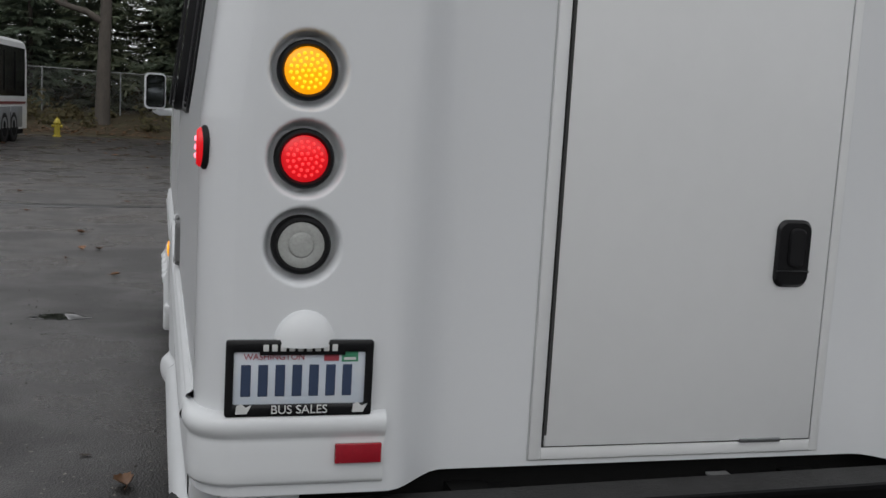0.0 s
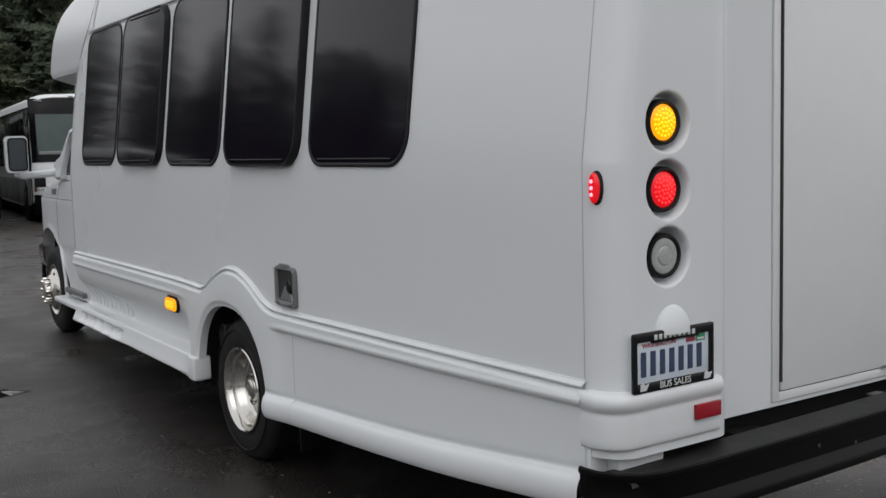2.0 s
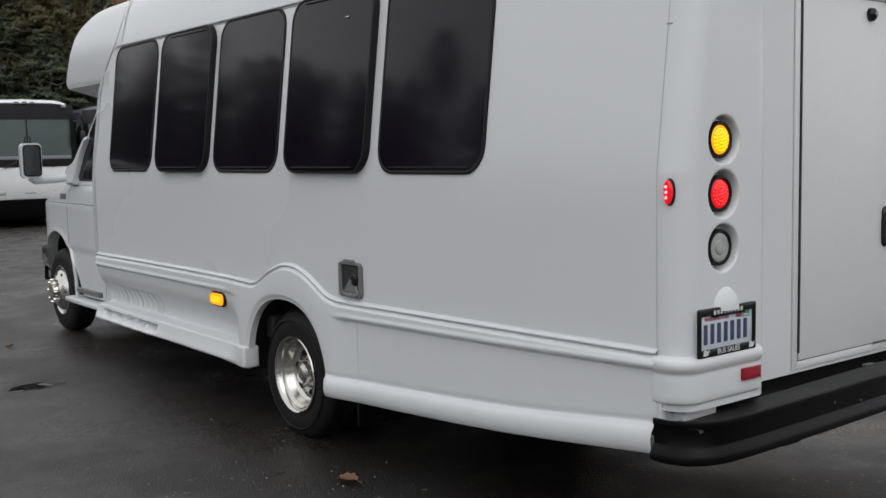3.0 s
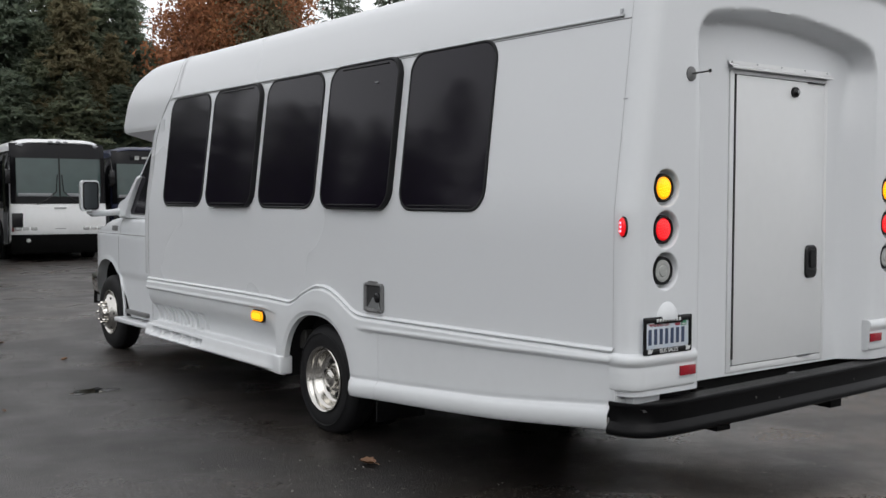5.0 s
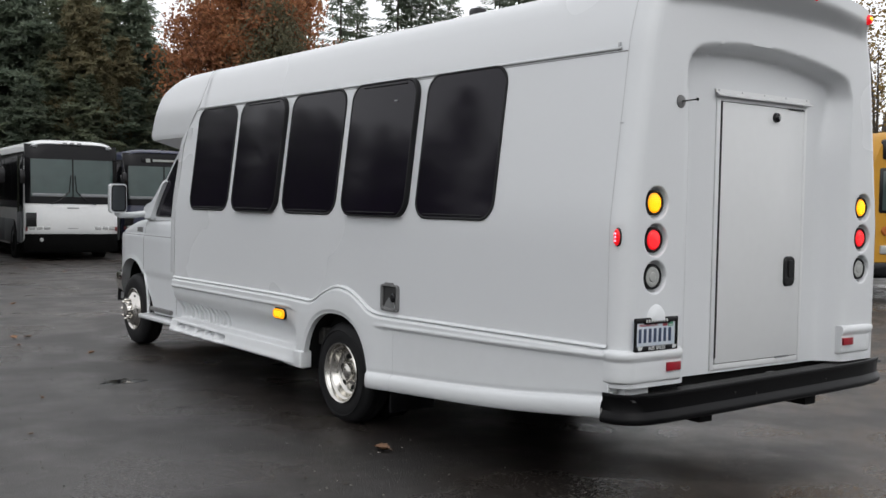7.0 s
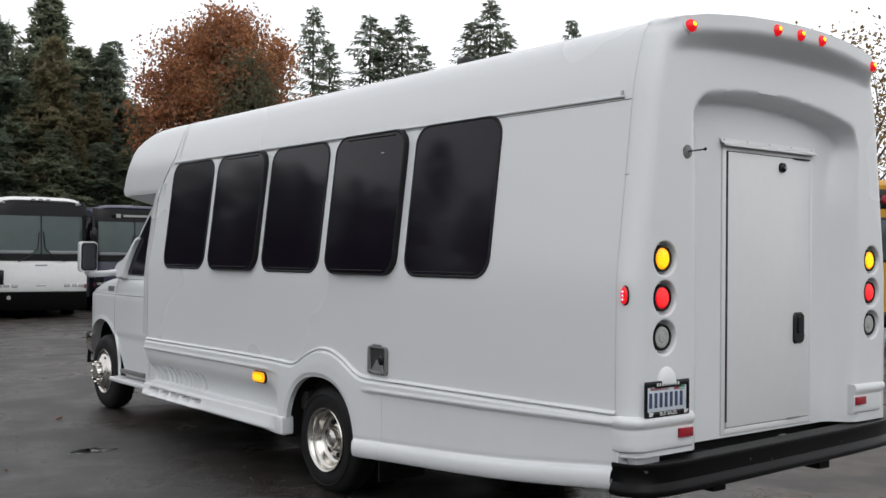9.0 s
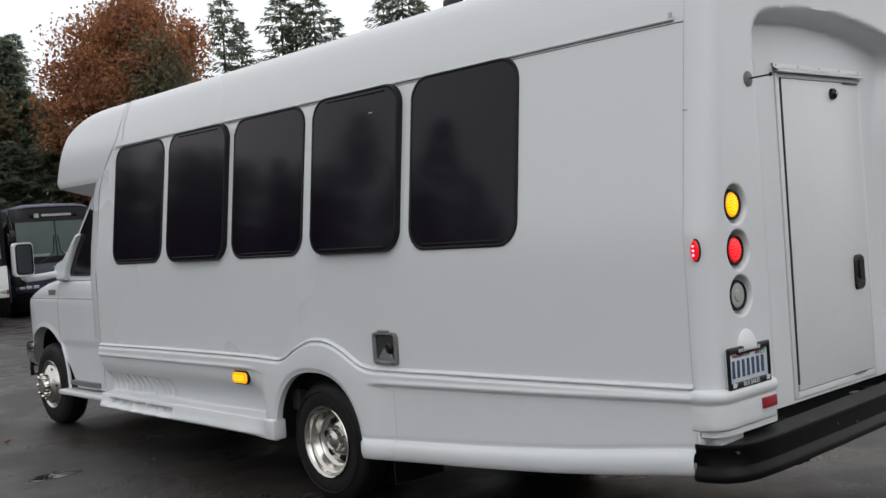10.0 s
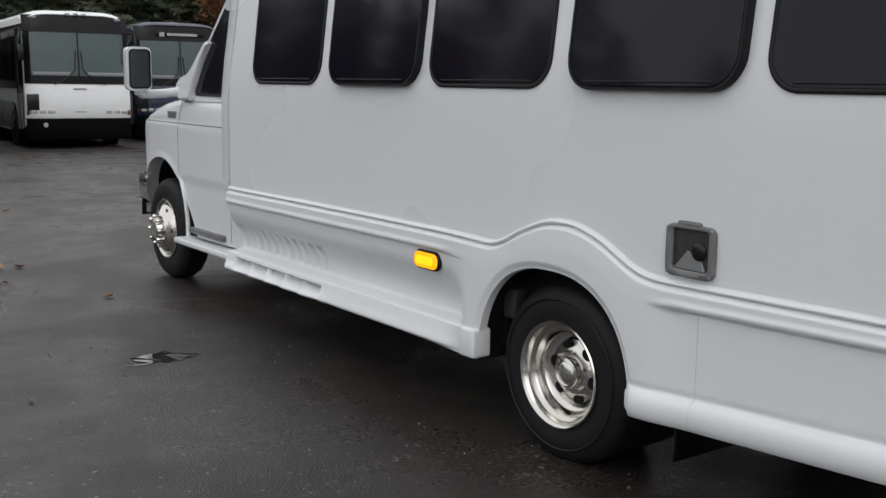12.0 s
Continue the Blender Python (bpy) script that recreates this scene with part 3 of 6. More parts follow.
box(sill_end, XC - HALF - 0.050, XC - HALF + 0.05, 3.100, 3.20, 0.322, 0.450, 0.014, 3)
part("sill_end", sill_end, WHITE2, bus)
tail_end = bmesh.new()
box(tail_end, XC - HALF - 0.046, XC - HALF + 0.05, 2.17, 2.256, 0.326, 0.426, 0.030, 4)
part("bulge_end", tail_end, WHITE2, bus)

# amber side marker
mk = part("side_marker", slab(bmesh.new(), rounded(0.192, 0.088, 0.040, 6, 3.485, 0.690), lambda a, b, d: (XC - HALF - 0.006 - d, a, b), 0.016, 0.006), RUBBER, bus, "black-rimmed amber side marker lamp, lit")
part("lens", slab(bmesh.new(), rounded(0.172, 0.070, 0.030, 6, 3.485, 0.690), lambda a, b, d: (XC - HALF - 0.020 - d, a, b), 0.012, 0.006), AMBER_ON, mk, "glowing amber lens")
part("led", slab(bmesh.new(), rounded(0.130, 0.040, 0.018, 5, 3.487, 0.690), lambda a, b, d: (XC - HALF - 0.0315 - d, a, b), 0.003, 0.002), MARKER_LED, mk)

# fuel filler box
FY, FZ = 2.010, 0.936
fb = part("filler_box", ring(bmesh.new(), rounded(0.204, 0.176, 0.030, 6, FY, FZ), rounded(0.150, 0.136, 0.012, 6, FY - 0.002, FZ + 0.004), lambda a, b, d: (XC - HALF - d, a, b), 0.018), GREYBOX, bus, "grey fuel filler housing, open, with a dark recess")
fin = bmesh.new()
outl = rounded(0.156, 0.142, 0.014, 6, FY - 0.002, FZ + 0.004)
vr = sheet(fin, [[(XC - HALF - 0.015, a, b) for a, b in outl], [(XC - HALF - 0.003, FY + (a - FY) * 0.92, FZ + (b - FZ) * 0.92) for a, b in outl]], wrap=True)
fin.faces.new(vr[-1])
part("recess", fin, material("filler_recess", (0.035, 0.035, 0.036), 0.5, vary=0.4, scale=30), fb)
fun = bmesh.new()
slab(fun, [(FY + 0.070, FZ - 0.062), (FY + 0.015, FZ + 0.002), (FY - 0.045, FZ - 0.028), (FY - 0.060, FZ - 0.062)], lambda a, b, d: (XC - HALF - 0.002 - d, a, b), 0.006, 0.003)
part("funnel", fun, GALV, fb, "pale metal filler tray")
part("filler_cap", lathe(bmesh.new(), [(0.0, 0.012), (0.022, 0.011), (0.030, 0.006), (0.030, 0.0)], 20, pose(XC - HALF - 0.003, FY - 0.034, FZ + 0.002, 0, -90, 0)), BLACK, fb)
tab = bmesh.new()
box(tab, XC - HALF - 0.018, XC - HALF - 0.004, FY - 0.045, FY + 0.055, FZ + 0.082, FZ + 0.100, 0.008)
part("latch_tab", tab, GREYBOX, fb)
box_lip = bmesh.new()
box(box_lip, XC - HALF - 0.023, XC - HALF - 0.012, FY - 0.050, FY + 0.050, FZ - 0.086, FZ - 0.072, 0.005)
part("hinge_lip", box_lip, GREYBOX, fb)
for yy, zz in ((-0.090, -0.075), (0.090, -0.075), (-0.090, 0.075), (0.090, 0.075)):
    part("screw", lathe(bmesh.new(), [(0.0, 0.004), (0.006, 0.003), (0.006, 0)], 8, pose(XC - HALF - 0.017, FY + yy, FZ + zz, 0, -90, 0)), STEEL, fb)


# ---- wheels ----
def tyre_mesh(bm, r, w, rim, m):
    """Tyre turned round z, outer face towards +z at w / 2."""
    h = w / 2
    lathe(bm, [(rim, h - 0.012), (rim + 0.02, h - 0.004), (rim + 0.06, h + 0.004), (r - 0.055, h - 0.002), (r - 0.02, h - 0.018), (r - 0.006, h - 0.036), (r, h - 0.052),
               (r - 0.006, h - 0.054), (r - 0.006, h - 0.062), (r, h - 0.064), (r, 0.006), (r - 0.006, 0.004), (r - 0.006, -0.004), (r, -0.006),
               (r, -h + 0.064), (r - 0.006, -h + 0.062), (r - 0.006, -h + 0.054), (r, -h + 0.052), (r - 0.02, -h + 0.018), (r - 0.055, -h), (rim + 0.02, -h + 0.004), (rim, -h + 0.012)], 64, m)
    return bm


def rear_wheel(x, s):
    """Twin rear wheel with a deep polished dish; s: which side."""
    m = pose(x, 2.678, 0.346, 0, 90 * s, 0)
    wheel = part("wheel", tyre_mesh(bmesh.new(), 0.358, 0.215, 0.204, m @ pose(0, 0, -0.108)), TYRE, bus, "twin rear wheel with polished deep-dish rim")
    part("inner_tyre", tyre_mesh(bmesh.new(), 0.352, 0.215, 0.204, m @ pose(0, 0, -0.385)), TYRE, wheel)
    part("sidewall_bead", lathe(bmesh.new(), [(0.296, 0.002), (0.300, 0.006), (0.304, 0.002)], 64, m), TYRE, wheel)
    rim = part("rim", lathe(bmesh.new(), [(0.212, -0.014), (0.215, 0.002), (0.211, 0.008), (0.203, 0.004), (0.196, -0.006), (0.190, -0.026), (0.178, -0.032), (0.171, -0.040), (0.166, -0.078), (0.156, -0.090),
                                          (0.140, -0.094), (0.128, -0.098), (0.114, -0.092), (0.098, -0.080), (0.084, -0.074), (0.062, -0.073)], 72, m), CHROME, wheel, "polished steel dish")
    part("hub_cap", lathe(bmesh.new(), [(0.064, -0.080), (0.064, -0.052), (0.060, -0.044), (0.050, -0.040), (0.046, -0.043), (0.042, -0.039), (0.020, -0.033), (0.0, -0.032)], 40, m), CHROME, rim, "domed polished hub cap")
    for i in range(6):
        a = 2 * math.pi * (i + 0.3) / 6
        part("slot", lathe(bmesh.new(), [(0.0, 0.010), (0.016, 0.010), (0.019, 0.006), (0.019, -0.02)], 14, m @ pose(0.110 * math.cos(a), 0.110 * math.sin(a), -0.088) @ pose(0, 0, 0, 0, 0, math.degrees(a)) @ Matrix.Diagonal((1.0, 1.35, 1, 1))), UNDER, rim)
        a += math.pi / 6
        part("wheel_nut", lathe(bmesh.new(), [(0.0, 0.016), (0.006, 0.014), (0.008, 0.0)], 6, m @ pose(0.082 * math.cos(a), 0.082 * math.sin(a), -0.074)), CHROME, rim)


def front_wheel(x, s):
    m = pose(x, 7.13, 0.374, 0, 90 * s, 0)
    wheel = part("wheel", tyre_mesh(bmesh.new(), 0.374, 0.215, 0.212, m @ pose(0, 0, -0.108)), TYRE, bus, "front wheel with chrome wheel trim and protruding nuts")
    rim = part("rim", lathe(bmesh.new(), [(0.222, -0.014), (0.224, 0.002), (0.214, 0.006), (0.200, -0.018), (0.190, -0.020), (0.176, 0.012), (0.150, 0.030), (0.128, 0.040), (0.118, 0.052),
                                          (0.078, 0.056), (0.070, 0.080), (0.062, 0.092), (0.0, 0.096)], 64, m), CHROME, wheel, "chrome trim")
    for i in range(8):
        a = 2 * math.pi * i / 8
        part("wheel_nut", lathe(bmesh.new(), [(0.0, 0.052), (0.010, 0.050), (0.014, 0.044), (0.015, 0.0)], 8, m @ pose(0.098 * math.cos(a), 0.098 * math.sin(a), 0.050)), CHROME, rim)
    for i in range(6):
        a = 2 * math.pi * (i + 0.5) / 6
        part("slot", lathe(bmesh.new(), [(0.0, 0.005), (0.013, 0.004), (0.015, -0.004)], 12, m @ pose(0.164 * math.cos(a), 0.164 * math.sin(a), 0.021)), HUBDARK, rim)


rear_wheel(XC - 1.095, -1)
rear_wheel(XC + 1.095, 1)
front_wheel(XC - 0.945, -1)
front_wheel(XC + 0.945, 1)


# ---- rear door ----
RY = 0.105
frame_bm = bmesh.new()
x0, x1, z0, z1 = -0.376, 0.380, 0.702, 2.138
for a in ((x0 - 0.036, x0 - 0.004, z0 - 0.034, z1 + 0.02), (x1 + 0.004, x1 + 0.030, z0 - 0.034, z1 + 0.02)):
    box(frame_bm, a[0], a[1], RY - 0.006, RY + 0.03, a[2], a[3], 0.002)
box(frame_bm, x0 - 0.004, x1 + 0.004, RY - 0.006, RY + 0.03, z0 - 0.034, z0 - 0.004, 0.002)
box(frame_bm, x0 - 0.004, x1 + 0.004, RY - 0.006, RY + 0.03, z1 + 0.004, z1 + 0.02, 0.002)
part("door_frame", frame_bm, DOORWHITE, bus)
part("door_gap", boxed(x0 - 0.005, x1 + 0.005, RY - 0.0015, RY + 0.02, z0 - 0.005, z1 + 0.005), SEAM, bus)
for ga in ((x0 - 0.0395, x0 - 0.037), (x1 + 0.031, x1 + 0.0325)):
    part("sealant_line", boxed(ga[0], ga[1], RY - 0.0015, RY + 0.01, z0 - 0.036, z1 + 0.02), GREYSEAL, bus)
part("sealant_line", boxed(x0 - 0.038, x1 + 0.031, RY - 0.0015, RY + 0.01, z0 - 0.0375, z0 - 0.0355), GREYSEAL, bus)
door = part("rear_door", boxed(x0 + 0.003, x1 - 0.001, RY - 0.009, RY + 0.03, z0, z1, 0.003), DOORWHITE, bus, "flat white rear emergency door, shut")
part("hinge_line", boxed(x0 - 0.001, x0 + 0.006, RY - 0.0105, RY, z0 + 0.03, z1), SEAM, door)
head = bmesh.new()
sheet(head, [[(x, y, z) for x in (x0 - 0.055, x1 + 0.045)] for y, z in ((RY + 0.01, 2.205), (RY - 0.008, 2.205), (RY - 0.009, 2.188), (RY - 0.034, 2.172), (RY - 0.034, 2.164), (RY - 0.006, 2.166))])
hr = part("rain_rail", head, STEEL, bus, "painted drip rail with rivets over the door", sharp=20)
hr.data.materials[0] = DOORWHITE
for i in range(5):
    part("rivet", lathe(bmesh.new(), [(0, 0.003), (0.005, 0.002), (0.005, 0)], 8, pose(x0 - 0.03 + 0.2 * i, RY - 0.0085, 2.197, 90, 0, 0)), STEEL, hr)
part("top_gasket", boxed(x1 - 0.16, x1 - 0.01, RY - 0.016, RY - 0.005, 2.133, 2.142, 0.002), BLACK, door)
part("bottom_clip", boxed(0.17, 0.29, RY - 0.013, RY, z0 - 0.005, z0 + 0.006, 0.002), STEEL, door)
hd = part("door_handle", slab(bmesh.new(), rounded(0.100, 0.175, 0.028, 6, 0.270, 1.198), lambda a, b, d: (a, RY + 0.002 - d, b), 0.022, 0.008), BLACK, door, "black plastic paddle handle")
part("paddle", slab(bmesh.new(), rounded(0.046, 0.100, 0.016, 5, 0.275, 1.214), lambda a, b, d: (a, RY - 0.017 - d, b), 0.010, 0.004), RUBBER, hd)
part("handle_ridge", boxed(0.223, 0.317, RY - 0.024, RY - 0.015, 1.150, 1.156, 0.002), BLACK, hd)
sp = part("camera_dome", lathe(bmesh.new(), [(0.0, 0.030), (0.014, 0.026), (0.026, 0.016), (0.029, 0.0)], 20, pose(0.105, RY - 0.008, 2.080, 90, 0, 0)), BLACK, door, "small black round fitting")
part("camera_lens", lathe(bmesh.new(), [(0.0, 0.006), (0.008, 0.004), (0.010, 0.0)], 12, pose(0.105, RY - 0.036, 2.080, 90, 0, 0)), STEEL, sp)
hk = part("door_holder", lathe(bmesh.new(), [(0.0, 0.012), (0.014, 0.011), (0.032, 0.006), (0.035, 0.0), (0.035, -0.03)], 20, pose(-0.850, -0.018, 2.095, 90, 0, 0)), GREYBOX, bus, "steel door holder with rod")
part("rod", tube(bmesh.new(), [(-0.850, 0.0, 2.095), (-0.850, -0.118, 2.098), (-0.850, -0.124, 2.099)], 0.0038, 8), HUBDARK, hk)
part("rod_tip", lathe(bmesh.new(), [(0.0, 0.01), (0.008, 0.006), (0.009, 0.0), (0.0, -0.004)], 10, pose(-0.850, -0.122, 2.099, 90, 0, 0)), BLACK, hk)


# ---- rear lamps ----
def round_lamp(x, z, kind, label):
    m = pose(x, 0.012, z, 90, 0, 0)
    lamp = part("tail_lamp", lathe(bmesh.new(), [(0.0645, -0.010), (0.0645, 0.012), (0.061, 0.020), (0.055, 0.021), (0.050, 0.014), (0.050, 0.0)], 40, m), RUBBER, bus, label)
    mat = {"amber": AMBER_ON, "red": RED_ON, "clear": CLEAR_LENS}[kind]
    part("lens", lathe(bmesh.new(), [(0.052, 0.006), (0.050, 0.014), (0.040, 0.019), (0.0, 0.022)] if kind != "clear" else
                       [(0.052, 0.006), (0.050, 0.015), (0.036, 0.019), (0.028, 0.016), (0.024, 0.021), (0.0, 0.025)], 40, m), mat, lamp)
    if kind != "clear":
        led = AMBER_LED if kind == "amber" else RED_LED
        spots = [(0, 0)] + [(r * math.cos(2 * math.pi * i / n + r * 9), r * math.sin(2 * math.pi * i / n + r * 9)) for r, n in ((0.0125, 6), (0.0250, 12), (0.0370, 17)) for i in range(n)]
        for a, b in spots:
            part("led", LED_MESH[kind], led, lamp, at=m @ pose(a, b, -2.0 * (a * a + b * b)))


LED_MESH = {k: finish(lathe(bmesh.new(), [(0.0, 0.0255), (0.0030, 0.0245), (0.0042, 0.020)], 6), "led", mm) for k, mm in (("amber", AMBER_LED), ("red", RED_LED))}
for pts in (LAMPS, LAMPS_R):
    for (lx, lz), kind, label in zip(pts, ("amber", "red", "clear"), ("round amber turn lamp in black grommet, lit", "round red stop lamp in black grommet, lit", "round clear reversing lamp in black grommet")):
        round_lamp(lx, lz, kind, label)

# red marker on the corner
cm = part("corner_marker", slab(bmesh.new(), [(0.044 + 0.0185 * math.cos(q), 1.405 + 0.047 * math.sin(q)) for q in [math.pi * k / 14 for k in range(28)]], lambda a, b, d: (XC - HALF + 0.016 - d, a, b), 0.016, 0.004), RUBBER, bus, "narrow red corner marker lamp, lit")
part("lens", slab(bmesh.new(), [(0.0435 + 0.0175 * math.cos(q), 1.405 + 0.042 * math.sin(q)) for q in [math.pi * k / 12 for k in range(24)]], lambda a, b, d: (XC - HALF + 0.008 - d, a, b), 0.018, 0.006), RED_ON, cm, "glowing red lens")
for i in range(3):
    part("led", lathe(bmesh.new(), [(0, 0.004), (0.0045, 0.003), (0.006, 0)], 10, pose(XC - HALF - 0.0105, 0.045, 1.405 + 0.018 * (i - 1), 0, -90, 0)), PINK_LED, cm)
# clearance lamps on the eyebrow
for dx in (-0.81, -0.20, 0.0, 0.20, 0.81):
    zc = roof_at(dx) - 0.060
    yl = -0.062 - 0.064 * (1 - (dx / 0.84) ** 2)
    cl = part("clearance_lamp", lathe(bmesh.new(), [(0.0, 0.034), (0.018, 0.029), (0.030, 0.014), (0.034, -0.02)], 18, pose(XC + dx, yl, zc, 75, 0, 0)), RED_ON, bus, "small red clearance lamp, lit")
    part("led", lathe(bmesh.new(), [(0.0, 0.006), (0.010, 0.003), (0.012, 0.0)], 10, pose(XC + dx - 0.004, yl - 0.030, zc + 0.006, 75, 0, 0)), AMBER_LED, cl)
    hood = bmesh.new()
    lathe(hood, [(0.037, -0.03), (0.040, 0.004), (0.036, 0.010)], 18, pose(XC + dx, yl + 0.008, zc + 0.003, 80, 0, 0))
    part("lamp_base", hood, WHITE2, cl)


# ---- corner mouldings, plate, bumper ----
for s in (-1, 1):
    def cx(a):
        return XC + s * a
    lift = 0.0 if s < 0 else 0.026
    def wrap(bulge, z):
        """Rear moulding path from the inner end round the corner to the side."""
        pts = []
        r = 0.095 if s < 0 else 0.17
        ox, oy = HALF + 0.0165 + bulge, -0.032 - bulge
        z += lift
        pts.append((cx(0.722), oy, z))
        pts.append((cx(0.80), oy, z))
        for k in range(9):
            a = math.pi / 2 * k / 8
            pts.append((cx(ox - r + r * math.sin(a)), oy + r - r * math.cos(a), z))
        pts.append((cx(ox), 0.100, z))
        return pts
    cb = bmesh.new()
    prof = [(-0.040, 0.842), (-0.012, 0.843), (0.000, 0.839), (0.008, 0.828), (0.010, 0.812), (0.006, 0.797), (-0.002, 0.787), (-0.004, 0.782), (-0.003, 0.776), (-0.002, 0.75), (-0.003, 0.71), (-0.003, 0.688), (-0.006, 0.679), (-0.012, 0.676), (-0.03, 0.675), (-0.10, 0.673)]
    rows = [wrap(b, z) for b, z in prof]
    vr = sheet(cb, rows)
    cb.faces.new([r[0] for r in vr])
    corner = part("corner_moulding", cb, WHITE2, bus, "white moulded rear corner with rounded ledge", sharp=50)
    xu = sorted((cx(0.90), cx(1.075)))
    part("corner_underside", boxed(xu[0], xu[1], 0.022, 0.112, 0.585, 0.690, 0.006, 2), WHITE2, corner)
    xu = sorted((cx(1.072), cx(HALF + 0.006)))
    part("corner_filler", boxed(xu[0], xu[1], 0.070, 0.112, 0.585, 0.690, 0.004, 2), WHITE2, corner)
    xa = sorted((cx(0.730), cx(0.834)))
    part("reflector", boxed(xa[0], xa[1], -0.041, -0.030, 0.727 + lift, 0.771 + lift, 0.002), REFLECT, corner, "red rectangular reflector")

dome = bmesh.new()
rows = []
for i in range(9):
    q = i / 8
    ang = q * math.pi / 2
    rows.append([(-0.994 + 0.070 * math.cos(ang) * math.cos(b), -0.012 - 0.040 * math.cos(ang) * math.sin(b) if i < 8 else -0.012, 0.990 + 0.080 * math.sin(ang)) for b in [math.pi * k / 16 for k in range(17)]])
vr = sheet(dome, rows)
part("plate_lamp_cover", dome, WHITE2, bus, "white domed number plate lamp cover", sharp=80)

plate = part("licence_plate", boxed(-1.156, -0.848, -0.020, -0.010, 0.846, 1.000, 0.002), PLATE, bus, "white and blue licence plate in a black frame")
fr = bmesh.new()
ring(fr, rounded(0.318, 0.168, 0.006, 3, -1.002, 0.921), rounded(0.284, 0.116, 0.004, 3, -1.002, 0.921), lambda a, b, d: (a, -0.018 - d, b), 0.010)
pf = part("plate_frame", fr, BLACK, plate, "black plate frame with pale lettering")
part("frame_top_tab", boxed(-1.09, -0.905, -0.027, -0.018, 0.972, 0.998, 0.002), BLACK, pf)
lettering("WASHINGTON", 0.019, PLATE_RED, plate, pose(-1.058, -0.0215, 0.967, 90, 0, 0), label="red state name")
lettering("BUS SALES", 0.027, PALE, pf, pose(-1.002, -0.0295, 0.852, 90, 0, 0), label="pale block letters")
top_word = bmesh.new()
for i in range(9):
    box(top_word, -1.083 + 0.0185 * i, -1.083 + 0.0185 * i + 0.012, -0.0290, -0.0265, 0.981, 0.996, 0.001, 1)
part("dealer_word", top_word, PALE, pf)
for sx in (-1.138, -0.886):
    mk2 = bmesh.new()
    b = [(sx, 0.844), (sx + 0.024, 0.844), (sx + 0.034, 0.864), (sx + 0.022, 0.858), (sx + 0.012, 0.866), (sx + 0.002, 0.862)]
    slab(mk2, b, lambda a, c, d: (a, -0.0265 - d, c), 0.002)
    part("dealer_mark", mk2, PALE, pf)
for i in range(7):
    bx = -1.128 + 0.0365 * i
    part("plate_bar", boxed(bx, bx + 0.021, -0.0218, -0.0195, 0.880, 0.950, 0.001, seg=1), PLATE_INK, plate)
part("red_sticker", boxed(-0.951, -0.918, -0.0216, -0.0195, 0.958, 0.978), PLATE_RED, plate)
part("green_sticker", boxed(-0.912, -0.876, -0.0216, -0.0195, 0.956, 0.978), PLATE_GREEN, plate)
part("sticker_bar", boxed(-0.907, -0.881, -0.0226, -0.0212, 0.960, 0.966), PALE, plate)

plate.matrix_local = pose(0, -0.011, 0)
# black bumper that wraps the tail
def bumper_path(out, z):
    pts = []
    o = out
    left = [(-HALF - 0.040 - o, 0.070), (-HALF - 0.040 - o, 0.045), (-HALF - 0.034 - o, 0.005), (-HALF - 0.010 - o * 0.8, -0.045 - o * 0.5), (-HALF + 0.035 - o * 0.5, -0.085 - o * 0.8), (-HALF + 0.10 - o * 0.2, -0.108 - o), (-HALF + 0.24, -0.120 - o), (-0.45, -0.126 - o)]
    for a, y in left:
        pts.append((XC + a, y, z))
    for a, y in ((0.45, -0.126), (0.80, -0.119), (0.95, -0.100), (1.03, -0.078), (1.075, -0.055)):
        pts.append((XC + a, y - o, z))
    return [(a, b, c + 0.016 * (a - XC + HALF)) for a, b, c in pts]     # one end set lower to fit the camera's view
bb = bmesh.new()
prof = [(-0.045, 0.608), (-0.016, 0.616), (-0.006, 0.630), (0.003, 0.636), (0.009, 0.632), (0.010, 0.622), (0.004, 0.610), (0.002, 0.548), (0.009, 0.536), (0.020, 0.524), (0.025, 0.508), (0.022, 0.494), (0.012, 0.486), (-0.02, 0.482), (-0.09, 0.486)]
sheet(bb, [bumper_path(o, z) for o, z in prof])
bumper = part("rear_bumper", bb, BUMPERBLACK, bus, "black steel rear step bumper", sharp=30)
tread = bmesh.new()
sheet(tread, [[(XC + a, y, 0.606 + d + 0.016 * (a + HALF)) for a in (-1.13, -0.6, 0.0, 0.6, 1.07)] for y, d in ((-0.085, -0.006), (-0.08, 0.004), (0.045, 0.004), (0.05, -0.02))])
part("bumper_tread", tread, TREAD, bumper, "grey worn grip tread on the bumper")
for dx, z in ((-0.40, 0.592), (-0.22, 0.570), (-0.40, 0.545), (0.42, 0.592)):
    part("bolt", lathe(bmesh.new(), [(0, 0.004), (0.007, 0.003), (0.008, 0)], 8, pose(XC + dx, -0.128, z, 90, 0, 0)), HUBDARK, bumper)
for s in (-1, 1):
    part("bracket", boxed(XC + s * 0.40 - 0.05, XC + s * 0.40 + 0.05, -0.09, 0.3, 0.53, 0.59, 0.006), UNDER, bumper)
part("tow_plate", boxed(XC + 0.16, XC + 0.22, 0.0, 0.09, 0.617, 0.625, 0.003), GREYBOX, bumper)


# ---- over-cab cap ----
CAP_FRONT = [(2.13, 6.44), (2.16, 6.46), (2.20, 6.46), (2.40, 6.37), (2.48, 6.34), (2.54, 6.31), (2.60, 6.23), (2.65, 6.10), (2.69, 5.98), (2.71, 5.88), (2.73, 5.73), (2.76, 5.54), (2.79, 5.34)]


def cap_half(z):
    return line_at(z, [(2.13, 1.036), (2.30, 1.034), (2.40, 1.0275)] + [(h, a + 0.004) for a, h in ROOF[:-1]])


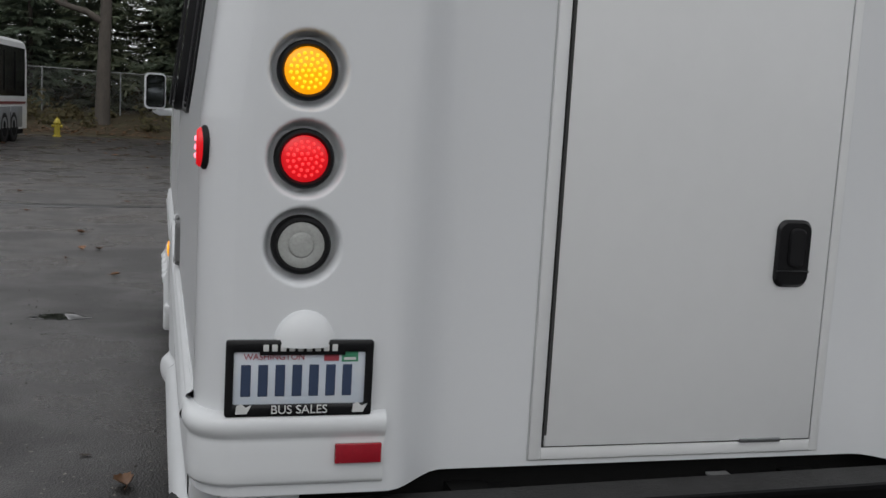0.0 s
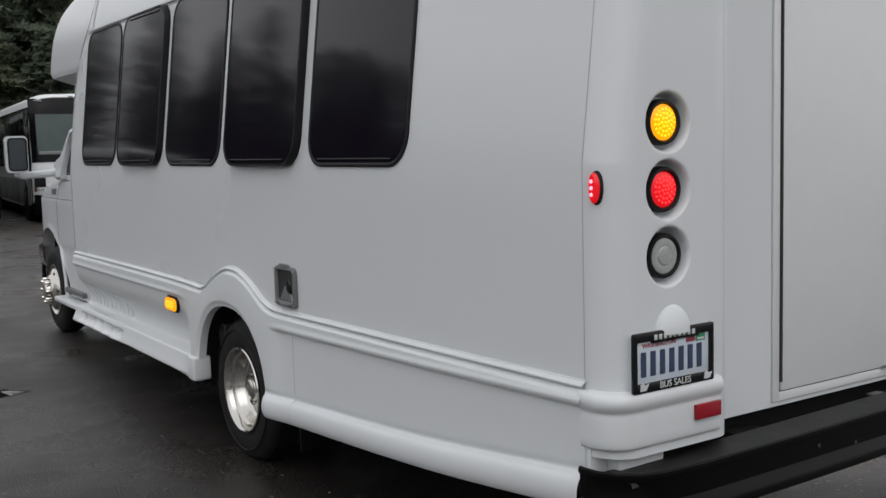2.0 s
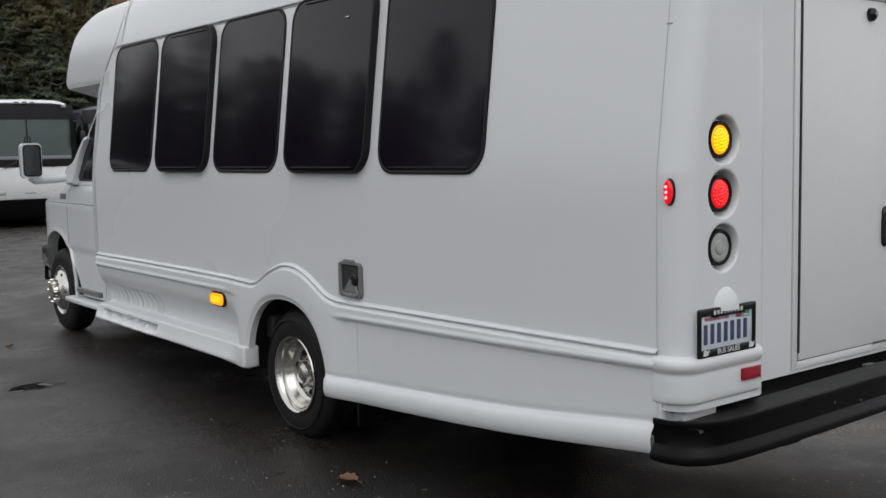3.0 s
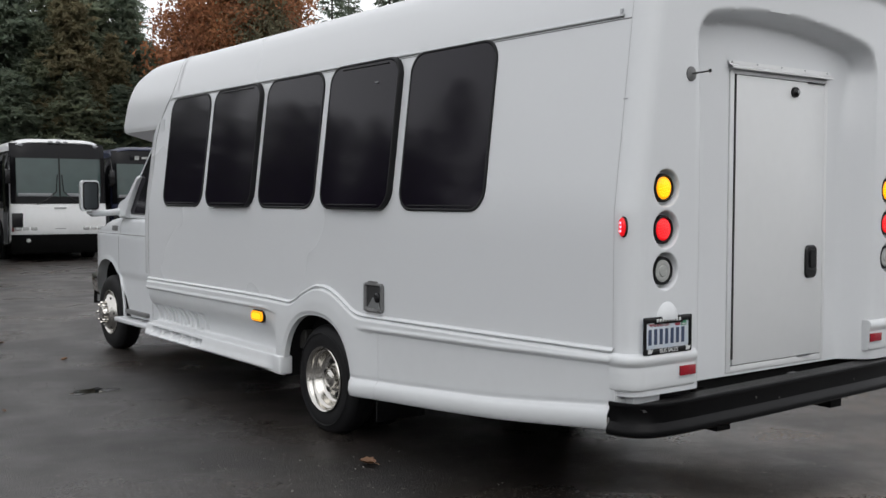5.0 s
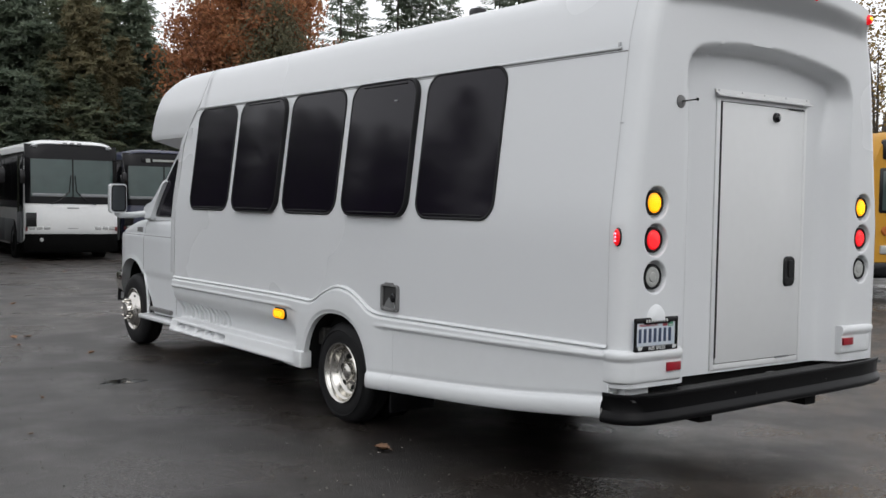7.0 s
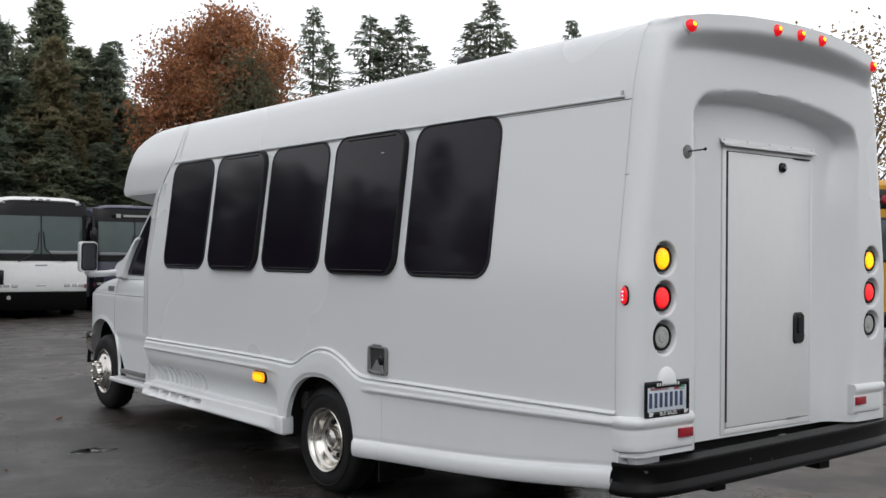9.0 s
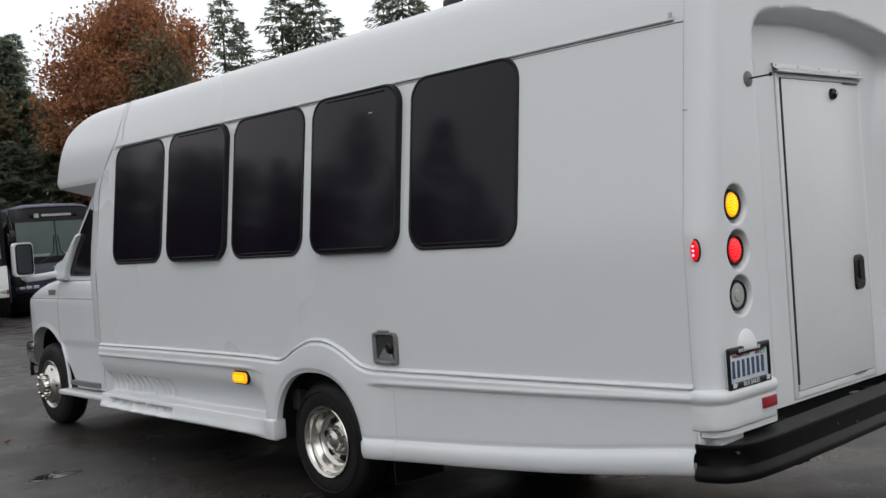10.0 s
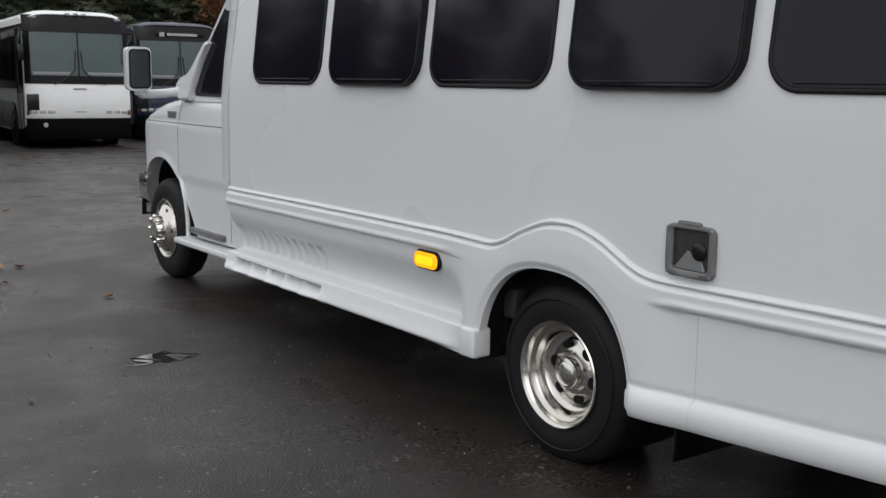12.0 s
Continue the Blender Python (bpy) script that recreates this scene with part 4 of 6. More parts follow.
def cap():
    """Fibreglass cap over the cab, built up of level outlines with a bowed front."""
    rows = []
    for z in (2.13, 2.138, 2.15, 2.17, 2.20, 2.27, 2.34, 2.41, 2.48, 2.53, 2.56, 2.59, 2.62, 2.645, 2.67, 2.69, 2.705, 2.72, 2.73, 2.74, 2.752, 2.765, 2.778, 2.79):
        w, f = cap_half(z), line_at(z, CAP_FRONT)
        w -= 0.010 * step(2.16, 2.13, z)
        r = min(0.20, w * 0.4)
        cy = f - r * 0.42
        pts = [(w, 5.17), (w, 5.17 + (cy - 5.17) * 0.33), (w, 5.17 + (cy - 5.17) * 0.66)]
        pts += [(w - r + r * math.cos(q), cy + r * math.sin(q)) for q in [math.radians(8.2 * k) for k in range(10)]]
        ex, ey = pts[-1]
        bow = 0.24 + 0.12 * step(2.55, 2.75, z)
        pts += [(ex * (1 - k / 8), ey + bow * (1 - (1 - k / 8) ** 2)) for k in range(1, 9)]
        full = [(-a, y) for a, y in pts] + [(a, y) for a, y in reversed(pts[:-1])]
        rows.append([(XC + a, y, z) for a, y in full])
    bm = bmesh.new()
    vr = sheet(bm, rows)
    bm.faces.new(vr[-1])
    # sloping underside that runs in to the cab roof
    low = rows[0]
    sheet(bm, [low, [(XC + (p[0] - XC) * 0.80, 5.17 + (p[1] - 5.17) * 0.86, 2.045) for p in low]])
    return bm


part("cab_cap", cap(), WHITE, bus, "rounded white fibreglass cap over the cab", sharp=45)
# front wall of the body behind the cab
fw = bmesh.new()
box(fw, XC - HALF + 0.004, XC + HALF - 0.004, 5.44, 5.57, 0.79, 1.45)
box(fw, XC - HALF + 0.12, XC + HALF - 0.12, 5.44, 5.57, 0.42, 0.79)
box(fw, XC - 1.06, XC + 1.06, 5.38, 5.47, 1.45, 2.2)
part("front_wall", fw, WHITE, bus)
for s in (-1, 1):
    turn_in = bmesh.new()
    sheet(turn_in, [[(XC + s * (hw(z) - 0.002 - i), front_edge(z) + f, z) for i, f in ((0.0, 0.004), (0.010, 0.08), (0.028, 0.16), (0.052, 0.23), (0.082, 0.29), (0.118, 0.325), (0.22, 0.345))] for z in (0.86, 1.1, 1.37, 1.6, 1.8, 1.95, 2.05, 2.14, 2.22)])
    part("front_return", turn_in, WHITE, bus, "rounded white corner between body and cab", sharp=60)


# ---- cab ----
BEFORE_CAB = set(bus.children)
CAB_W = [(5.4, 0.945), (6.2, 0.955), (6.7, 0.945), (7.1, 0.938), (7.35, 0.925), (7.48, 0.905), (7.60, 0.865), (7.70, 0.79), (7.78, 0.67)]
CAB_TOP = [(5.4, 1.36), (6.65, 1.365), (6.85, 1.350), (7.1, 1.322), (7.30, 1.282), (7.45, 1.235), (7.57, 1.165), (7.68, 1.06), (7.78, 0.92)]
FA_Y, FA_Z, FA_R = 7.10, 0.42, 0.490


def cab_body():
    ys = sorted({round(5.4 + 2.38 * i / 90, 4) for i in range(91)} | {round(FA_Y + e * (FA_R - 0.001 * k * k), 4) for e in (1, -1) for k in range(1, 11)})
    rows = []
    for y in ys:
        w, top = line_at(y, CAB_W), line_at(y, CAB_TOP)
        q = FA_R ** 2 - (y - FA_Y) ** 2
        lo = max(line_at(y, [(5.4, 0.40), (6.46, 0.385), (6.48, 0.42), (6.74, 0.76), (6.76, 0.40), (7.5, 0.42), (7.9, 0.50)]), FA_Z + math.sqrt(q) if q > 0 else 0)
        left = []
        for k in range(33):
            z = lo + (top - 0.05 - lo) * k / 32
            o = 0.016 * step(1.185, 1.150, z) - 0.014 * step(0.80, 0.755, z) * step(6.95, 6.8, y)
            d = math.hypot(y - FA_Y, max(z, FA_Z) - FA_Z) - FA_R
            o += 0.010 * step(0.05, 0.0, d) if y > 6.5 else 0
            o -= 0.03 * step(1.2, max(top, 1.26), z)
            left.append((-(w + o), z))
        left += [(-(w - 0.045), top - 0.022), (-(w - 0.10), top - 0.004), (-w * 0.75, top + 0.012), (-w * 0.4, top + 0.045), (0, top + 0.055)]
        full = [(left[0][0] + 0.10, left[0][1])] + left
        full += [(-a, z) for a, z in reversed(full[:-1])]
        rows.append([(XC + a, y, z) for a, z in full])
    bm = bmesh.new()
    vr = sheet(bm, rows)
    bm.faces.new(vr[-1])
    return bm


part("cab_body", cab_body(), CABWHITE, bus, "white van cab with flared front wheel arch", sharp=45)
part("cab_underside", boxed(XC - 0.80, XC + 0.80, 5.5, 7.6, 0.40, 0.60), UNDER, bus)
for s in (-1, 1):
    well = bmesh.new()
    rows = []
    for x in (XC + s * 0.93, XC + s * 0.50):
        rows.append([(x, FA_Y + (FA_R + 0.01) * math.cos(math.pi * k / 20), FA_Z + (FA_R + 0.01) * math.sin(math.pi * k / 20)) for k in range(21)])
    sheet(well, rows)
    well.faces.new([well.verts.new(p) for p in rows[1]])
    part("wheel_well", well, UNDER, bus)
part("mud_guard", boxed(XC - 0.915, XC - 0.60, 6.44, 6.63, 0.30, 0.76), BLACK, bus)
# greenhouse
gh = bmesh.new()
base = [(-0.925, 5.4), (-0.925, 6.74), (-0.80, 6.98), (-0.4, 7.10), (0, 7.13)]
topo = [(-0.83, 5.4), (-0.83, 6.12), (-0.74, 6.26), (-0.4, 6.40), (0, 6.44)]
mirror_pts = lambda pts: pts + [(-a, y) for a, y in reversed(pts[:-1])]
vr = sheet(gh, [[(XC + a, y, 1.33) for a, y in mirror_pts(base)], [(XC + a, y, 2.06) for a, y in mirror_pts(topo)]])
gh.faces.new(vr[1])
part("cab_upper", gh, CABWHITE, bus, sharp=30)


def cab_side(y, z, d):
    return (XC - 0.925 + 0.095 * (z - 1.33) / 0.73 - d, y, z)


cw = bmesh.new()
slab(cw, [(6.52, 1.390), (6.51, 1.43), (6.40, 1.643), (6.278, 1.798), (6.19, 1.90), (6.14, 1.93), (5.90, 1.93), (5.90, 1.378), (6.46, 1.376)], cab_side, 0.008, 0.003)
cwin = part("cab_window", cw, TINT, bus, "dark cab side window")
fr2 = bmesh.new()
tube(fr2, [cab_side(5.94, 1.373, 0.006), cab_side(6.49, 1.376, 0.006)], 0.007, 6)
tube(fr2, [cab_side(6.53, 1.385, 0.006), cab_side(6.41, 1.645, 0.006), cab_side(6.15, 1.94, 0.006)], 0.007, 6)
part("window_frame", fr2, RUBBER, cwin)
ws = bmesh.new()
sheet(ws, [[(XC + a * 0.97, y + 0.012, 1.40) for a, y in mirror_pts([(-0.79, 6.925), (-0.4, 7.04), (0, 7.07)])], [(XC + a * 0.97, y + 0.014, 2.0) for a, y in mirror_pts([(-0.735, 6.325), (-0.4, 6.462), (0, 6.502)])]])
part("windscreen", ws, TINT, bus, "dark windscreen")
# cab door shut lines, crease and step
for yy, za, zb in ((6.752, 0.77, 1.35), (5.90, 0.42, 1.36)):
    gl = bmesh.new()
    pts = []
    for k in range(15):
        z = za + (zb - za) * k / 14
        o = 0.016 * step(1.185, 1.150, z) - 0.014 * step(0.80, 0.755, z) * step(6.95, 6.8, yy) - 0.03 * step(1.2, 1.36, z)
        pts.append((XC - line_at(yy, CAB_W) - o - 0.0005, yy, z))
    part("door_gap", tube(gl, pts, 0.0022, 5), GREYBOX, bus)
# thin grey tube stands for the shade along the body crease
crease = bmesh.new()
tube(crease, [(XC - line_at(y, CAB_W) - 0.0085, y, 1.171) for y in (5.6, 6.2, 6.8, 7.1, 7.35, 7.48)], 0.0036, 5)
part("crease_line", crease, GREYBOX, bus)
part("cab_step", boxed(XC - 1.05, XC - 0.75, 5.55, 6.66, 0.330, 0.372, 0.014, 3), WHITE2, bus, "white sill step under the cab door")
part("step_tread", boxed(XC - 0.99, XC - 0.90, 5.98, 6.52, 0.415, 0.455, 0.006), GREYBOX, bus)
guard = bmesh.new()
tube(guard, [(XC - 0.945, 6.640, 0.34), (XC - 0.952, 6.630, 0.50), (XC - 0.954, 6.660, 0.64), (XC - 0.952, 6.715, 0.75), (XC - 0.94, 6.78, 0.82)], 0.016, 8)
part("arch_trim", guard, CABWHITE, bus)
bd = part("fender_badge", boxed(XC - 0.944, XC - 0.88, 6.82, 6.98, 1.200, 1.252, 0.005), GREYBOX, bus, "grey badge on the wing", at=pose(0, 0, 0))
part("badge_dot", lathe(bmesh.new(), [(0, 0.004), (0.012, 0.003), (0.014, 0)], 12, pose(XC - 0.914, 6.89, 1.276, 0, -90, 0)), GREYBOX, bus)
fbm = bmesh.new()
rows = []
for o, z in ((-0.03, 0.74), (0.0, 0.735), (0.012, 0.72), (0.012, 0.62), (0.0, 0.56), (-0.02, 0.52), (-0.08, 0.50)):
    path = [(-0.93 - o, 7.44), (-0.93 - o, 7.60), (-0.88 - o * 0.7, 7.76 + o * 0.7), (-0.74, 7.86 + o), (-0.4, 7.93 + o), (0, 7.95 + o)]
    rows.append([(XC + a, y, z) for a, y in mirror_pts(path)])
sheet(fbm, rows)
part("front_bumper", fbm, CHROME, bus, "chrome front bumper", sharp=40)
hl = bmesh.new()
box(hl, XC - 0.80, XC - 0.56, 7.52, 7.74, 0.90, 1.05, 0.03)
part("headlamp", hl, LAMPGLASS, bus)

# door mirror on its arm
mx, my, mz = -1.352, 6.63, 1.546
mr = part("door_mirror", slab(bmesh.new(), rounded(0.172, 0.296, 0.038, 6, mx, mz), lambda a, b, d: (a, my + 0.01 + d * 1.0, b), 0.095, 0.035), CABWHITE, bus, "white door mirror on a forward arm")
part("mirror_rim", ring(bmesh.new(), rounded(0.150, 0.266, 0.032, 6, mx + 0.004, mz), rounded(0.128, 0.244, 0.024, 6, mx + 0.004, mz), lambda a, b, d: (a, my + 0.012 - d, b), 0.012), BLACK, mr)
part("mirror_glass", slab(bmesh.new(), rounded(0.134, 0.250, 0.024, 6, mx + 0.004, mz), lambda a, b, d: (a, my + 0.012 - d, b), 0.005), MIRROR, mr, at=Matrix.Identity(4))
arm = bmesh.new()
tube(arm, [(mx, my + 0.05, mz - 0.15), (mx + 0.04, my + 0.08, mz - 0.172), (mx + 0.22, my + 0.13, mz - 0.166), (XC - 0.88, 6.70, 1.405)], 0.030, 10, 0.034)
part("mirror_arm", arm, CABWHITE, mr)
foot = bmesh.new()
slab(foot, [(6.54, 1.335), (6.51, 1.40), (6.47, 1.48), (6.39, 1.62), (6.31, 1.72), (6.33, 1.74), (6.42, 1.66), (6.50, 1.585), (6.60, 1.52), (6.72, 1.485), (6.775, 1.44), (6.77, 1.36), (6.70, 1.33)], cab_side, 0.05, 0.02)
box(foot, XC - 0.950, XC - 0.88, 6.52, 6.72, 1.34, 1.46, 0.025, 3)
part("mirror_foot", foot, CABWHITE, mr)

# cab parts shifted ahead to fit the camera's view
for ob in set(bus.children) - BEFORE_CAB:
    ob.location.y += 0.06

# small fitting on the roof
part("roof_fitting", boxed(XC - 0.56, XC - 0.47, 1.89, 1.995, 2.76, 2.872, 0.022, 3), BLACK, bus, "small dark fitting on the roof")
for y in (0.095,):
    part("scuff_mark", boxed(XC - hw(1.98) - 0.003, XC - hw(1.98) + 0.004, 0.075, 0.10, 1.97, 1.976, 0.001), STEEL, bus)


# ---- ground ----
def lie(y):
    """Drop of the yard towards the coaches, set to fit the camera's view."""
    return -0.27 * step(9, 25, y)


def cloud(name, pts, faces, mat):
    me = bpy.data.meshes.new(name)
    me.from_pydata(pts, [], faces)
    me.materials.append(mat)
    return me


def flat_sheet(name, xs, ys, zf, mat, label, category):
    bm = bmesh.new()
    sheet(bm, [[(x, y, zf(x, y)) for x in xs] for y in ys])
    me = finish(bm, name, mat, 60)
    if me.polygons[0].normal.z < 0:
        me.flip_normals()
    return tagged(new(name, me), label, category, kind="structure")


xs = [-2000, -300, -80] + [-50 + 4 * i for i in range(31)] + [90, 300, 2000]
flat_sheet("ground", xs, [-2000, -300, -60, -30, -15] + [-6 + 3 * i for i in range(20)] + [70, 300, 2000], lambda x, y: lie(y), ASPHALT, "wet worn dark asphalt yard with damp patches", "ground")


def bank(x, y):
    return line_at(y, [(41.5, -0.264), (43, -0.12), (45, 0.18), (48, 0.66), (55, 1.0), (90, 2.0), (400, 3.0)]) + (0.10 * noise.noise(Vector((x * 0.35, y * 0.35, 0))) if y > 42 else 0)


flat_sheet("verge", [-300, -80] + [-50 + 2 * i for i in range(54)] + [120, 300], [41.5, 42.2, 43, 44, 45, 46, 47, 48, 50, 52, 55, 60, 70, 90, 400], bank, SOIL, "bank of bare soil covered with brown leaf litter", "ground")
flat_sheet("verge_east", [26 + 3 * i for i in range(12)] + [90, 300], [-60 + 5 * i for i in range(21)], lambda x, y: 0.006 + 0.02 * (x - 26) * step(26, 34, x), SOIL, "soil strip under the trees", "ground")


def blot(name, cx, cy, rx, ry, mat, label, category, z=0.004, seed=0, rot=0.0):
    """A flat irregular patch on the ground."""
    rnd = random.Random(seed)
    ph = [rnd.uniform(0, 6.28) for _ in range(5)]
    rim = []
    for k in range(56):
        a = 2 * math.pi * k / 56
        r = 1 + 0.12 * math.sin(2 * a + ph[0]) + 0.14 * math.sin(3 * a + ph[1]) + 0.12 * math.sin(5 * a + ph[2]) + 0.07 * math.sin(9 * a + ph[3]) + 0.05 * math.sin(14 * a + ph[4])
        rim.append((rx * r * math.cos(a), ry * r * math.sin(a), 0.0))
    bm = bmesh.new()
    vr = sheet(bm, [[(p[0], p[1], -0.003) for p in rim], [(p[0] * 0.97, p[1] * 0.97, 0.0) for p in rim]], wrap=True)
    bm.faces.new(vr[1])
    ob = new(name, finish(bm, name, mat))
    ob.matrix_world = pose(cx, cy, z + lie(cy), math.degrees(math.atan((lie(cy + 0.5) - lie(cy - 0.5)))), 0, 0) @ pose(0, 0, 0, 0, 0, rot)
    return tagged(ob, label, category, kind="structure")


blot("puddle", -1.93, 5.02, 0.16, 0.12, WATER, "small shallow puddle on wet asphalt", "puddle", seed=3)
# flat dark blots stand in for low ridges and dark marks
DARKBLOT = material("dark_ground_blot", (0.016, 0.016, 0.017), 0.30, vary=0.4, scale=4, fine=60, bump=0.3, bump_scale=90)
for i, (a, b, c, d, r) in enumerate(((-4.6, 21.5, 1.9, 0.10, 4), (-2.5, 22.5, 1.0, 0.09, 2), (-3.3, 6.9, 0.16, 0.10, 10), (-3.05, 7.05, 0.22, 0.08, 20), (-3.5, 7.3, 0.10, 0.07, 0), (-3.15, 6.75, 0.09, 0.05, 40), (-2.6, 12.5, 1.3, 0.22, 10), (-0.8, 16.5, 1.8, 0.18, 6))):
    blot("tar_patch", a, b, c, d, DARKBLOT, "flat dark irregular blot on the asphalt", "patch", z=0.005, seed=20 + i, rot=r)


def leaf_mesh(seed):
    """A folded, curled leaf with a stalk."""
    rnd = random.Random(seed)
    bm = bmesh.new()
    fold, curl = rnd.uniform(0.5, 0.95), rnd.uniform(0.2, 0.6)
    rows = []
    for k in range(9):
        q = k / 8
        w = 0.040 * math.sin(math.pi * (0.06 + 0.90 * q)) ** 0.8 * (1 + 0.18 * math.sin(q * 19 + seed))
        x = -0.055 + 0.11 * q
        lift = curl * 0.10 * (q - 0.4) ** 2
        rows.append([(x, -w * math.cos(fold), 0.004 + lift + w * math.sin(fold)), (x, -w * 0.5, 0.006 + lift + w * 0.35 * math.sin(fold)), (x, 0, 0.004 + lift),
                     (x, w * 0.5, 0.006 + lift + w * 0.2 * math.sin(fold)), (x, w, 0.006 + lift + w * 0.45)])
    sheet(bm, rows)
    tube(bm, [(-0.055, 0, 0.010), (-0.085, 0.006, 0.012), (-0.10, 0.016, 0.006)], 0.0016, 4)
    return finish(bm, "fallen_leaf", LEAF_RED, 80)


leaf_kinds = [leaf_mesh(k) for k in range(4)]
lr = random.Random(11)
spots = [(-1.41, 1.82, 1.15), (-2.0, 8.2, 1.0), (-2.1, 9.4, 1.0), (-1.85, 8.2, 0.9), (-1.64, 6.72, 0.7), (-3.1, 3.4, 0.35), (-2.7, 4.6, 0.4), (-3.3, 5.9, 0.45), (-2.1, 7.6, 0.5), (-1.0, 12.2, 0.8), (-2.9, 11.6, 0.7), (-1.75, 13.4, 0.8)]
spots += [(lr.uniform(-8, 8), lr.uniform(14, 26), lr.uniform(0.6, 1.2)) for _ in range(26)] + [(lr.uniform(-8, 1), lr.uniform(28, 41), lr.uniform(0.8, 1.6)) for _ in range(50)]
for k, (a, b, s) in enumerate(spots):
    ob = new("fallen_leaf", leaf_kinds[k % 4])
    ob.matrix_world = pose(a, b, 0.004 + lie(b), lr.uniform(-8, 8), lr.uniform(-8, 8), lr.uniform(0, 360)) @ Matrix.Scale(s, 4)
    tagged(ob, "curled brown autumn leaf lying on wet asphalt", "leaf", group="fallen leaves")
# litter of small leaves along the foot of the bank
pts, faces = [], []
for k in range(2600):
    x, y = lr.uniform(-14, 12), 41.8 + abs(lr.gauss(0, 2.2))
    z, s, a = bank(x, y) + 0.02, lr.uniform(0.04, 0.10), lr.uniform(0, 6.28)
    n = len(pts)
    for q in range(4):
        b = a + q * math.pi / 2
        pts.append((x + s * math.cos(b), y + s * math.sin(b), z + lr.uniform(0, 0.03)))
    faces.append((n, n + 1, n + 2, n + 3))
me = bpy.data.meshes.new("leaf_litter")
me.from_pydata(pts, [], faces)
me.materials.append(LEAF_RED)
tagged(new("leaf_litter", me), "brown leaf litter scattered over the bank", "leaf litter", kind="stuff")


# loose grit on the asphalt round the bus
GRIT = material("pale_grit", (0.15, 0.14, 0.125), 0.7, second=(0.07, 0.066, 0.062), scale=3, fine=20, island=0.5)
pts, faces = [], []
rg = random.Random(31)
for k in range(5200):
    x, y = rg.uniform(-8.5, -1.0), rg.uniform(-4.5, 9.5)
    if rg.random() > 0.35 + 0.65 * max(0.0, noise.noise(Vector((x * 0.6, y * 0.6, 3.0))) + 0.5):
        continue
    r = 0.0022 + 0.0058 * rg.random() ** 3
    z = 0.001 + lie(y)
    n = len(pts)
    a = rg.uniform(0, 6.28)
    for q in range(5):
        b = a + q * 1.2566
        rr = r * rg.uniform(0.7, 1.3)
        pts.append((x + rr * math.cos(b), y + rr * math.sin(b), z - 0.002))
    for q in range(5):
        b = a + q * 1.2566 + 0.3
        rr = r * rg.uniform(0.35, 0.7)
        pts.append((x + rr * math.cos(b), y + rr * math.sin(b), z + r * rg.uniform(0.5, 0.9)))
    for q in range(5):
        w = (q + 1) % 5
        faces.append((n + q, n + w, n + 5 + w, n + 5 + q))
    faces.append((n + 5, n + 6, n + 7, n + 8, n + 9))
tagged(new("grit", cloud("grit", pts, faces, GRIT)), "pale loose grit scattered over wet asphalt", "grit", kind="stuff")
# torn bits of leaf and bark
pts, faces = [], []
for k in range(260):
    x, y, s_, a = rg.uniform(-9, -1.3), rg.uniform(-4, 14), rg.uniform(0.008, 0.028), rg.uniform(0, 6.28)
    n = len(pts)
    for q in range(5):
        b = a + q * 1.2566
        rr = s_ * rg.uniform(0.4, 1.2)
        pts.append((x + rr * math.cos(b), y + 0.6 * rr * math.sin(b), lie(y) + 0.004 + rg.uniform(0, 0.006)))
    faces.append((n, n + 1, n + 2, n + 3, n + 4))
tagged(new("leaf_scraps", cloud("leaf_scraps", pts, faces, material("dark_leaf_scraps", (0.055, 0.035, 0.022), 0.6, second=(0.02, 0.016, 0.012), island=0.5))), "dark torn leaf scraps on wet asphalt", "leaf scraps", kind="stuff")


